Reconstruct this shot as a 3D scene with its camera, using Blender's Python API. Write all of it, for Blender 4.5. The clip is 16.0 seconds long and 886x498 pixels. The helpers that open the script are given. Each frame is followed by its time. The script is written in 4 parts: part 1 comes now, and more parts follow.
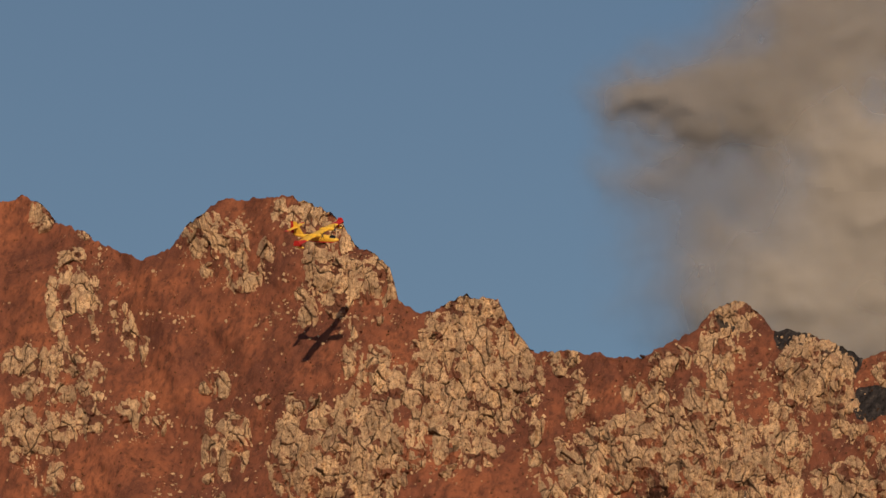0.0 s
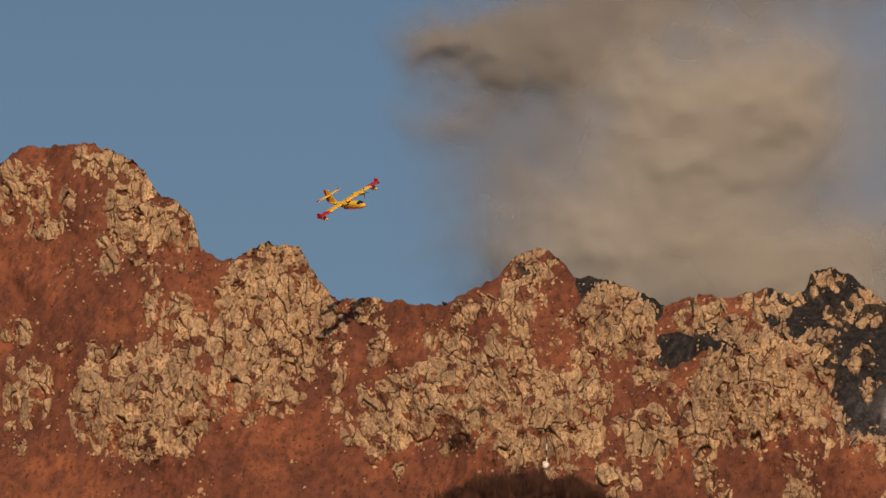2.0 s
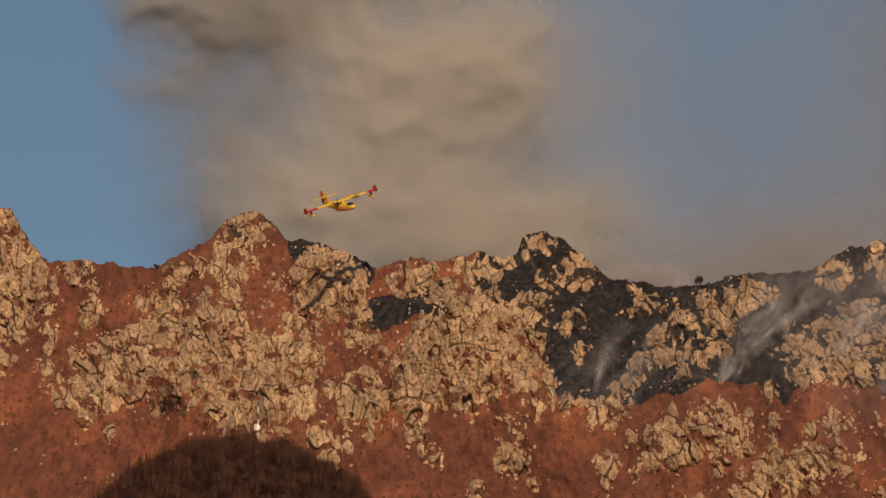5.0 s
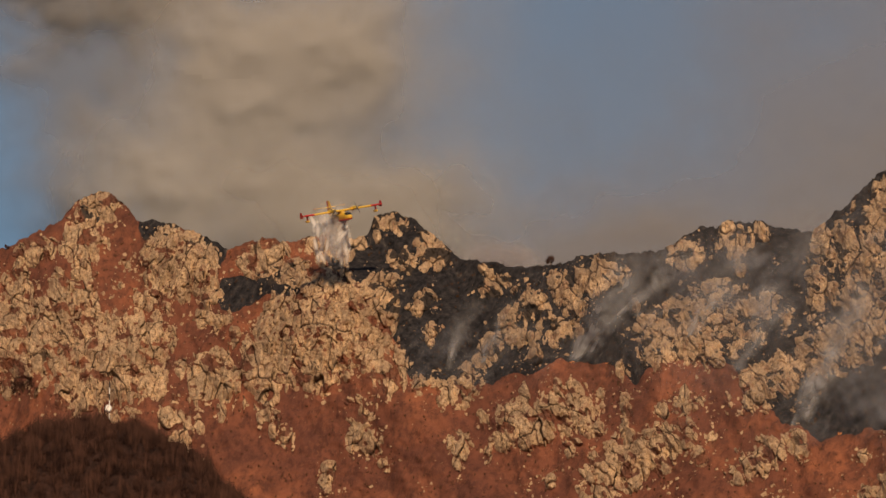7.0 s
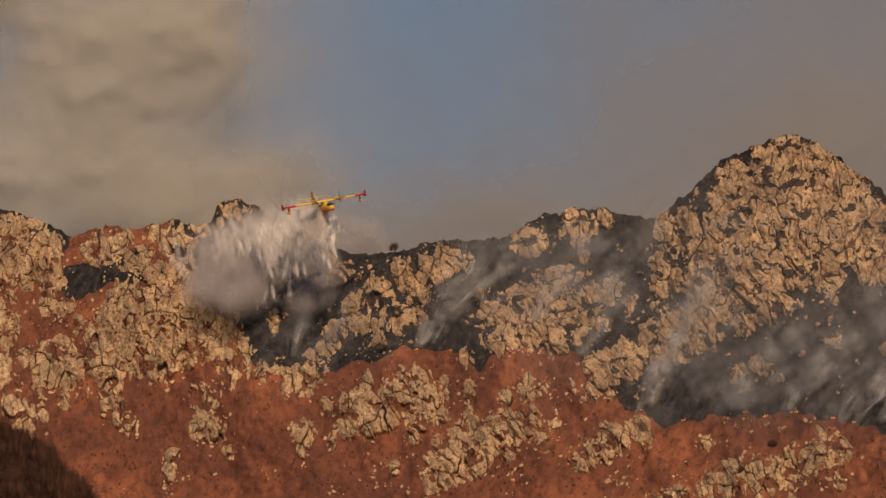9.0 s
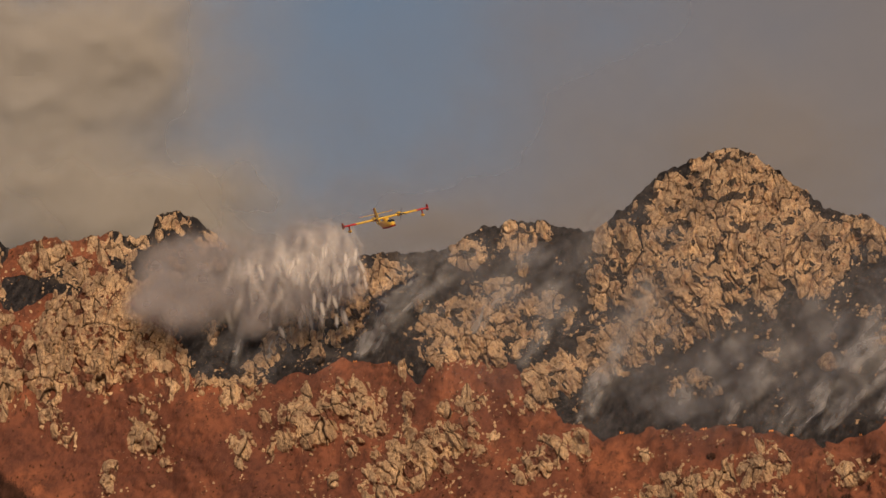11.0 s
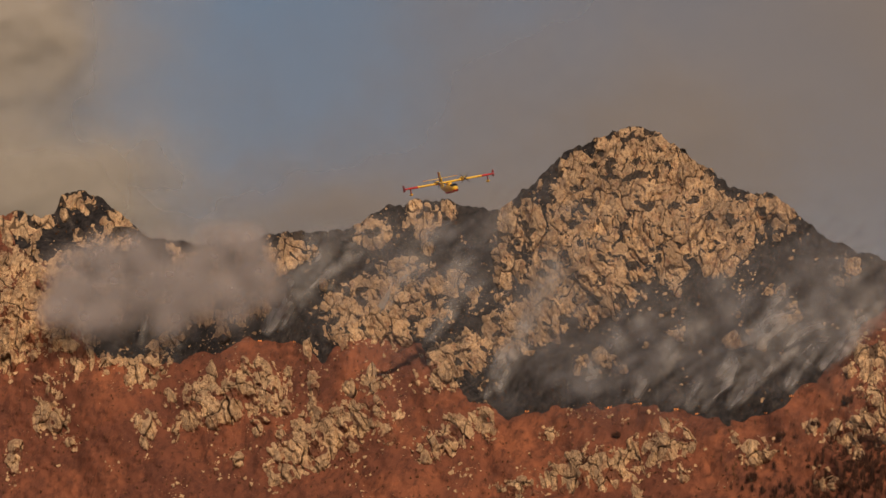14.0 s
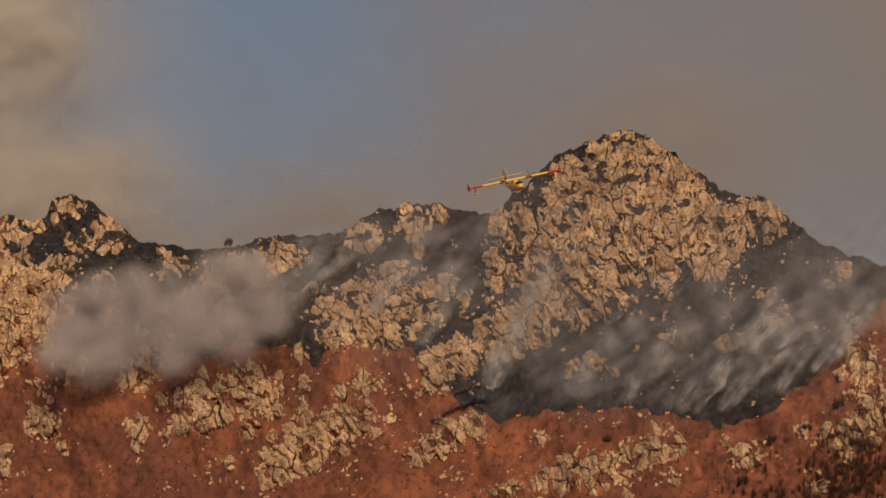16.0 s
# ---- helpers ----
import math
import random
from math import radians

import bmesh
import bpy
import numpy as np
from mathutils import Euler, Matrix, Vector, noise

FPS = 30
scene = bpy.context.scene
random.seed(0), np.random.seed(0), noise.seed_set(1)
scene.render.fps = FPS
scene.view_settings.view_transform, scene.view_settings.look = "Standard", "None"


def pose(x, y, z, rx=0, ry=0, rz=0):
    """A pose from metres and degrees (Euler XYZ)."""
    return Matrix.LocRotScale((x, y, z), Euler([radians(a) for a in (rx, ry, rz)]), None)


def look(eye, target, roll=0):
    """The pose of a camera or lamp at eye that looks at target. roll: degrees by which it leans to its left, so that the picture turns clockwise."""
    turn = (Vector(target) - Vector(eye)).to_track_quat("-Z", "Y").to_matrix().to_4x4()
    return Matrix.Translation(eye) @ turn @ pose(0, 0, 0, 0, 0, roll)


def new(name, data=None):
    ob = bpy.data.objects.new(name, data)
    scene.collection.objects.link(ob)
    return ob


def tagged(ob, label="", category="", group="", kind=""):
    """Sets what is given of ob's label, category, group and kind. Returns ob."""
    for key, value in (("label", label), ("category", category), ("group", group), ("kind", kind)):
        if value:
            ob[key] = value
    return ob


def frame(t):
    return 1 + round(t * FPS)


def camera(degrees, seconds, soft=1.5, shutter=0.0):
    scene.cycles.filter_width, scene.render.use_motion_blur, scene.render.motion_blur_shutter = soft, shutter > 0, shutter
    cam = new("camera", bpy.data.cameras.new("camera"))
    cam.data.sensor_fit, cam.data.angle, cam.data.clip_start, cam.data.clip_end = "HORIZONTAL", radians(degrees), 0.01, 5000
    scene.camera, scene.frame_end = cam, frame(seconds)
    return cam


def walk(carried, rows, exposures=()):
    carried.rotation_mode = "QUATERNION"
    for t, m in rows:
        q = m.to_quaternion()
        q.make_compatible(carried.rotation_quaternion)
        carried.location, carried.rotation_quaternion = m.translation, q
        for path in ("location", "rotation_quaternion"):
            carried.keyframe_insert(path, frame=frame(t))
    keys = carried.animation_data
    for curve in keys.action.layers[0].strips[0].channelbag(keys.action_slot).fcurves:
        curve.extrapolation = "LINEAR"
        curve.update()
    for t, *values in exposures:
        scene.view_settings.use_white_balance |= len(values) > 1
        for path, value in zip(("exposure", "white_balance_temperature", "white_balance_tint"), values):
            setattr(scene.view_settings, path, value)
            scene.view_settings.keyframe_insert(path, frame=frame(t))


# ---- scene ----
# ---- camera ----
cam = camera(7.0, 16.0, soft=1.5)
PATH = [
    (0.0, pose(0, 0, 1.7, 102.7302, -0.8037, 4.1204)),
    (0.5, pose(0, 0, 1.7, 102.6600, -0.7068, 3.7038)),
    (1.0, pose(0, 0, 1.7, 102.5450, -0.4704, 2.7430)),
    (1.5, pose(0, 0, 1.7, 102.2482, -0.3973, 2.4136)),
    (2.0, pose(0, 0, 1.7, 102.3290, -0.4394, 2.5960)),
    (2.5, pose(0, 0, 1.7, 102.3719, -0.4004, 2.2909)),
    (3.0, pose(0, 0, 1.7, 102.2285, -0.1410, 1.3341)),
    (3.2, pose(0, 0, 1.7, 102.0305, -0.0360, 0.9219)),
    (5.3, pose(0, 0, 1.7, 102.0480, -0.0802, 0.1806)),
    (5.5, pose(0, 0, 1.7, 102.0000, -0.0000, 0.0000)),
    (6.0, pose(0, 0, 1.7, 101.9229, 0.0439, -0.5035)),
    (6.5, pose(0, 0, 1.7, 101.9217, 0.1966, -0.9621)),
    (7.0, pose(0, 0, 1.7, 101.8901, 0.1890, -0.8026)),
    (7.5, pose(0, 0, 1.7, 101.8790, 0.2733, -1.0746)),
    (8.0, pose(0, 0, 1.7, 101.8966, 0.3880, -1.4861)),
    (8.5, pose(0, 0, 1.7, 101.8024, 0.4655, -1.7993)),
    (9.0, pose(0, 0, 1.7, 101.7813, 0.5380, -1.9933)),
    (9.2, pose(0, 0, 1.7, 101.8560, 0.5369, -2.0292)),
    (11.3, pose(0, 0, 1.7, 101.8739, 0.5128, -2.7551)),
    (11.5, pose(0, 0, 1.7, 101.8609, 0.5219, -2.9825)),
    (12.0, pose(0, 0, 1.7, 101.8444, 0.5769, -3.1471)),
    (12.5, pose(0, 0, 1.7, 101.8261, 0.5943, -3.2021)),
    (13.0, pose(0, 0, 1.7, 101.8045, 0.6945, -3.1472)),
    (13.5, pose(0, 0, 1.7, 101.9161, 0.6584, -2.8861)),
    (14.0, pose(0, 0, 1.7, 101.7009, 0.7457, -3.2125)),
    (14.5, pose(0, 0, 1.7, 101.6218, 0.8437, -3.1856)),
    (15.0, pose(0, 0, 1.7, 101.6126, 0.7492, -3.1976)),
    (15.5, pose(0, 0, 1.7, 101.6314, 0.8149, -3.3391)),
    (16.0, pose(0, 0, 1.7, 101.7298, 0.8273, -3.2683)),
]
walk(cam, PATH)

# ---- light ----
SUN_HEIGHT, SUN_SIDE = 22.0, 2.6
world = bpy.data.worlds.new("sky")
scene.world = world
world.use_nodes = True
wn = world.node_tree.nodes
sky = wn.new("ShaderNodeTexSky")
sky.sky_type, sky.sun_disc = "NISHITA", False
sky.sun_elevation, sky.sun_rotation = radians(SUN_HEIGHT), radians(180 - SUN_SIDE)
sky.air_density, sky.dust_density, sky.ozone_density = 1.0, 0.6, 2.0
wn["Background"].inputs["Strength"].default_value = 0.047
world.node_tree.links.new(sky.outputs[0], wn["Background"].inputs["Color"])
sun = new("sun", bpy.data.lights.new("sun", "SUN"))
sun.data.energy, sun.data.angle, sun.data.color = 3.75, radians(0.5), (1.0, 0.695, 0.435)
ca, sa, ce, se = (f(radians(a)) for a in (SUN_SIDE, SUN_HEIGHT) for f in (math.cos, math.sin))
sun.matrix_world = look((sa * ce * 100, -ca * ce * 100, se * 100 + 50), (0, 0, 50))
scene.view_settings.exposure = 0.0
scene.cycles.transparent_max_bounces = 48


# ---- materials ----
def material(name):
    m = bpy.data.materials.new(name)
    m.use_nodes = True
    return m, m.node_tree.nodes, m.node_tree.links


def add(nodes, kind, **values):
    n = nodes.new(kind)
    for key, value in values.items():
        n.inputs[key].default_value = value
    return n


def noise_node(nodes, links, vector, scale, detail=4.0, rough=0.55):
    n = add(nodes, "ShaderNodeTexNoise", Scale=scale, Detail=detail, Roughness=rough)
    links.new(vector, n.inputs["Vector"])
    return n.outputs["Fac"]


def ramp(nodes, links, value, stops):
    n = nodes.new("ShaderNodeValToRGB")
    while len(n.color_ramp.elements) < len(stops):
        n.color_ramp.elements.new(0.5)
    for e, (at, c) in zip(n.color_ramp.elements, stops):
        e.position, e.color = at, (*c, 1.0)
    links.new(value, n.inputs[0])
    return n.outputs[0]


def blend(nodes, links, fac, a, b, mode="MIX"):
    n = nodes.new("ShaderNodeMix")
    n.data_type, n.blend_type = "RGBA", mode
    for value, socket in ((fac, n.inputs[0]), (a, n.inputs[6]), (b, n.inputs[7])):
        if isinstance(value, float):
            socket.default_value = value
        elif isinstance(value, tuple):
            socket.default_value = (*value, 1.0)
        else:
            links.new(value, socket)
    return n.outputs[2]


def stretched(nodes, links, vector, sx, sy, sz):
    n = nodes.new("ShaderNodeMapping")
    n.inputs["Scale"].default_value = (sx, sy, sz)
    links.new(vector, n.inputs["Vector"])
    return n.outputs[0]


def rough_surface(nodes, links, colour, height, strength, distance, rough):
    b = nodes["Principled BSDF"]
    b.inputs["Roughness"].default_value = rough
    b.inputs["Specular IOR Level"].default_value = 0.15
    links.new(colour, b.inputs["Base Color"])
    bump = add(nodes, "ShaderNodeBump", Strength=strength, Distance=distance)
    links.new(height, bump.inputs["Height"])
    links.new(bump.outputs[0], b.inputs["Normal"])


def attribute(nodes, name):
    n = nodes.new("ShaderNodeAttribute")
    n.attribute_name = name
    return n.outputs["Fac"]


def weighted(nodes, links, value, factor, plus):
    """value * factor + plus; plus may be a socket."""
    n = nodes.new("ShaderNodeMath")
    n.operation = "MULTIPLY_ADD"
    links.new(value, n.inputs[0])
    n.inputs[1].default_value = factor
    if isinstance(plus, float):
        n.inputs[2].default_value = plus
    else:
        links.new(plus, n.inputs[2])
    return n.outputs[0]


def grass_colour(n, l, p, fine):
    big = noise_node(n, l, p, 0.035, 4)
    patch = noise_node(n, l, stretched(n, l, p, 1, 0.8, 0.7), 0.11, 5, 0.6)
    tufts = noise_node(n, l, stretched(n, l, p, 1, 0.6, 0.45), 0.42, 7, 0.72)
    c = ramp(n, l, big, [(0.36, (0.17, 0.067, 0.047)), (0.5, (0.235, 0.090, 0.055)), (0.64, (0.33, 0.125, 0.068))])
    c = blend(n, l, ramp(n, l, patch, [(0.40, (0.55,) * 3), (0.52, (0, 0, 0))]), c, (0.105, 0.045, 0.036))
    c = blend(n, l, ramp(n, l, tufts, [(0.38, (0.75,) * 3), (0.54, (0, 0, 0))]), c, (0.085, 0.036, 0.028))
    return blend(n, l, ramp(n, l, fine, [(0.55, (0, 0, 0)), (0.72, (0.45,) * 3)]), c, (0.40, 0.20, 0.11)), tufts


def rock_material():
    """Limestone: warm pale faces, dark joints, lichen, and dry grass on its ledges and in its hollows."""
    m, n, l = material("limestone")
    p = n.new("ShaderNodeNewGeometry").outputs["Position"]
    big = noise_node(n, l, p, 0.09, 3)
    streak = noise_node(n, l, stretched(n, l, p, 1, 1, 0.3), 0.55, 5, 0.6)
    grain = noise_node(n, l, p, 1.7, 5, 0.72)
    pits = noise_node(n, l, stretched(n, l, p, 1, 0.7, 0.4), 1.15, 6, 0.75)
    c = ramp(n, l, big, [(0.32, (0.44, 0.325, 0.215)), (0.5, (0.62, 0.455, 0.295)), (0.68, (0.78, 0.58, 0.375))])
    tone = ramp(n, l, n.new("ShaderNodeObjectInfo").outputs["Random"], [(0.0, (0.84, 0.83, 0.83)), (1.0, (1.1, 1.09, 1.06))])
    c = blend(n, l, 1.0, c, tone, "MULTIPLY")
    c = blend(n, l, ramp(n, l, streak, [(0.36, (0.75,) * 3), (0.50, (0, 0, 0))]), c, (0.30, 0.215, 0.145))
    c = blend(n, l, ramp(n, l, pits, [(0.37, (0.8,) * 3), (0.45, (0, 0, 0))]), c, (0.15, 0.095, 0.062))
    c = blend(n, l, ramp(n, l, grain, [(0.36, (0.7,) * 3), (0.46, (0, 0, 0))]), c, (0.19, 0.125, 0.08))
    stain = noise_node(n, l, stretched(n, l, p, 1, 1, 0.7), 0.3, 6, 0.65)
    c = blend(n, l, ramp(n, l, stain, [(0.53, (0, 0, 0)), (0.63, (0.5,) * 3)]), c, (0.26, 0.118, 0.075))
    joint = weighted(n, l, pits, 0.8, attribute(n, "joint"))
    c = blend(n, l, ramp(n, l, joint, [(0.78, (0, 0, 0)), (1.05, (0.85,) * 3)]), c, (0.085, 0.053, 0.037))
    grass, tufts = grass_colour(n, l, p, grain)
    soil = weighted(n, l, pits, 0.9, attribute(n, "soil"))
    c = blend(n, l, ramp(n, l, soil, [(0.86, (0, 0, 0)), (0.96, (0.92,) * 3)]), c, blend(n, l, attribute(n, "burnt"), grass, (0.035, 0.032, 0.034)))
    rough_surface(n, l, c, weighted(n, l, pits, 0.5, grain), 0.9, 0.7, 0.95)
    return m


def ground_material():
    m, n, l = material("dry_grass_and_ash")
    p = n.new("ShaderNodeNewGeometry").outputs["Position"]
    fine = noise_node(n, l, p, 2.2, 4, 0.7)
    c, tufts = grass_colour(n, l, p, fine)
    scorch = noise_node(n, l, stretched(n, l, p, 1, 0.8, 0.6), 0.5, 7, 0.75)
    ash = ramp(n, l, scorch, [(0.36, (0.009, 0.009, 0.011)), (0.5, (0.030, 0.029, 0.033)), (0.62, (0.062, 0.057, 0.058)), (0.7, (0.16, 0.135, 0.115))])
    edge = weighted(n, l, tufts, 0.7, attribute(n, "burnt"))
    c = blend(n, l, ramp(n, l, edge, [(0.80, (0, 0, 0)), (0.88, (1, 1, 1))]), c, ash)
    rough_surface(n, l, c, fine, 0.9, 0.6, 1.0)
    return m


def paint(name, colour, rough=0.4, dirt=0.25, metal=0.0):
    m, n, l = material(name)
    p = n.new("ShaderNodeTexCoord").outputs["Object"]
    d = noise_node(n, l, p, 1.3, 6)
    dark = tuple(c * (1 - dirt) for c in colour)
    l.new(ramp(n, l, d, [(0.35, dark), (0.62, colour)]), n["Principled BSDF"].inputs["Base Color"])
    n["Principled BSDF"].inputs["Roughness"].default_value = rough
    n["Principled BSDF"].inputs["Metallic"].default_value = metal
    return m


def twig_material(name, a, b):
    m, n, l = material(name)
    g = n.new("ShaderNodeNewGeometry")
    clump = noise_node(n, l, g.outputs["Position"], 0.22, 3, 0.6)
    tone = weighted(n, l, clump, 2.6, weighted(n, l, g.outputs["Random Per Island"], 0.5, -1.05))
    l.new(ramp(n, l, tone, [(0.1, a), (0.9, b)]), n["Principled BSDF"].inputs["Base Color"])
    n["Principled BSDF"].inputs["Roughness"].default_value = 1.0
    n["Principled BSDF"].inputs["Specular IOR Level"].default_value = 0.1
    return m


def smoke_material(name, colour, density, scale=1.6, low=0.3, high=0.7, core=0.1, through_light=0.25):
    """Thin smoke: dense in the middle of its piece, gone at the rim, broken up by noise."""
    m, n, l = material(name)
    n.remove(n["Principled BSDF"])
    p = n.new("ShaderNodeTexCoord").outputs["Object"]
    flat = stretched(n, l, p, 1, 0, 1)
    r = n.new("ShaderNodeVectorMath")
    r.operation = "LENGTH"
    l.new(flat, r.inputs[0])
    fade = n.new("ShaderNodeMapRange")
    fade.interpolation_type = "SMOOTHERSTEP"
    fade.inputs["From Min"].default_value, fade.inputs["From Max"].default_value = 1.0, core
    l.new(r.outputs["Value"], fade.inputs["Value"])
    shift = n.new("ShaderNodeVectorMath")
    shift.operation = "ADD"
    seed = n.new("ShaderNodeMath")
    seed.operation = "MULTIPLY"
    seed.inputs[1].default_value = 37.0
    l.new(n.new("ShaderNodeObjectInfo").outputs["Random"], seed.inputs[0])
    l.new(p, shift.inputs[0])
    l.new(seed.outputs[0], shift.inputs[1])
    cloud = noise_node(n, l, shift.outputs[0], scale, 5, 0.5)
    part_of = n.new("ShaderNodeMapRange")
    part_of.interpolation_type = "SMOOTHSTEP"
    part_of.inputs["From Min"].default_value, part_of.inputs["From Max"].default_value = low, high
    l.new(cloud, part_of.inputs["Value"])
    fac = n.new("ShaderNodeMath")
    fac.operation = "MULTIPLY"
    l.new(fade.outputs[0], fac.inputs[0])
    l.new(part_of.outputs[0], fac.inputs[1])
    thick = n.new("ShaderNodeMath")
    thick.operation = "MULTIPLY"
    thick.inputs[1].default_value = density
    l.new(fac.outputs[0], thick.inputs[0])
    front = add(n, "ShaderNodeBsdfDiffuse", Color=(*colour, 1))
    back = add(n, "ShaderNodeBsdfTranslucent", Color=(*colour, 1))
    body = add(n, "ShaderNodeMixShader", Fac=through_light)
    l.new(front.outputs[0], body.inputs[1])
    l.new(back.outputs[0], body.inputs[2])
    mix = n.new("ShaderNodeMixShader")
    l.new(thick.outputs[0], mix.inputs[0])
    l.new(n.new("ShaderNodeBsdfTransparent").outputs[0], mix.inputs[1])
    l.new(body.outputs[0], mix.inputs[2])
    l.new(mix.outputs[0], n["Material Output"].inputs["Surface"])
    return m


def drift_material(name, colour, density, scale, low, high, through_light=0.25):
    """Smoke whose thickness is shaped by its own piece, broken up by fine noise."""
    m, n, l = material(name)
    n.remove(n["Principled BSDF"])
    p = n.new("ShaderNodeTexCoord").outputs["Object"]
    cloud = noise_node(n, l, p, scale, 6, 0.55)
    broken = n.new("ShaderNodeMapRange")
    broken.interpolation_type = "SMOOTHSTEP"
    broken.inputs["From Min"].default_value, broken.inputs["From Max"].default_value = low, high
    l.new(cloud, broken.inputs["Value"])
    thick = n.new("ShaderNodeMath")
    thick.operation = "MULTIPLY"
    l.new(attribute(n, "thick"), thick.inputs[0])
    l.new(weighted(n, l, broken.outputs[0], density, 0.0), thick.inputs[1])
    body = add(n, "ShaderNodeMixShader", Fac=through_light)
    l.new(add(n, "ShaderNodeBsdfDiffuse", Color=(*colour, 1)).outputs[0], body.inputs[1])
    l.new(add(n, "ShaderNodeBsdfTranslucent", Color=(*colour, 1)).outputs[0], body.inputs[2])
    mix = n.new("ShaderNodeMixShader")
    l.new(thick.outputs[0], mix.inputs[0])
    l.new(n.new("ShaderNodeBsdfTransparent").outputs[0], mix.inputs[1])
    l.new(body.outputs[0], mix.inputs[2])
    l.new(mix.outputs[0], n["Material Output"].inputs["Surface"])
    return m


def knoll_material():
    m, n, l = material("shaded_brushy_soil")
    p = n.new("ShaderNodeNewGeometry").outputs["Position"]
    # the knoll lies in shade: that shade is put into these near-black browns
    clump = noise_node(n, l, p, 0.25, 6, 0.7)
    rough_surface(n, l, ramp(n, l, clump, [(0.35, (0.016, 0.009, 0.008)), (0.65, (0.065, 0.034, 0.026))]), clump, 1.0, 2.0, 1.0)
    return m


def glow_material():
    m, n, l = material("flame")
    n["Principled BSDF"].inputs["Base Color"].default_value = (0.8, 0.25, 0.05, 1)
    n["Principled BSDF"].inputs["Emission Color"].default_value = (1.0, 0.33, 0.07, 1)
    n["Principled BSDF"].inputs["Emission Strength"].default_value = 0.8
    return m


ROCK, GROUND = rock_material(), ground_material()
# near-black twigs: the shade over the knoll is put into their colour
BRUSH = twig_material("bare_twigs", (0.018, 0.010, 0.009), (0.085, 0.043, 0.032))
SHRUB = twig_material("dry_shrub", (0.05, 0.026, 0.016), (0.11, 0.06, 0.032))
BARK = twig_material("pale_bark", (0.10, 0.075, 0.055), (0.20, 0.15, 0.11))
YELLOW = paint("yellow_paint", (0.85, 0.56, 0.07))
RED = paint("red_paint", (0.50, 0.03, 0.03))
DARK = paint("dark_glass", (0.02, 0.022, 0.026), 0.15)
BLACK = paint("black_rubber", (0.03, 0.03, 0.03), 0.6)
STEEL = paint("grey_metal", (0.32, 0.32, 0.33), 0.35, 0.3, 0.8)
WHITE = paint("white_paint", (0.8, 0.79, 0.76), 0.5, 0.15)
SMOKE_TAN = drift_material("tan_smoke", (0.35, 0.342, 0.33), 1.0, 0.03, -0.3, 0.45)
# darker than the tan: shade on the column's left smoke is put into this grey
SMOKE_GREY = drift_material("grey_smoke", (0.235, 0.23, 0.225), 1.0, 0.035, -0.1, 0.5)
SMOKE_VEIL = drift_material("smoke_veil", (0.25, 0.245, 0.258), 1.0, 0.012, -0.4, 0.4)
SMOKE_WISP = drift_material("thin_smoke", (0.46, 0.47, 0.50), 1.0, 0.13, 0.12, 0.65)
SMOKE_HAZE = drift_material("low_haze", (0.26, 0.27, 0.31), 1.0, 0.07, 0.15, 0.7)
SPRAY = smoke_material("water_spray", (0.88, 0.86, 0.84), 0.62, 0.8, -0.3, 0.5, 0.0, 0.3)
SOFT = smoke_material("settling_mist", (0.35, 0.335, 0.36), 0.5, 0.8, -0.1, 0.6, 0.0, 0.35)
MIST = smoke_material("water_mist", (0.70, 0.685, 0.68), 0.26, 0.8, -0.4, 0.5, 0.0, 0.4)
KNOLL = knoll_material()
EMBER = glow_material()
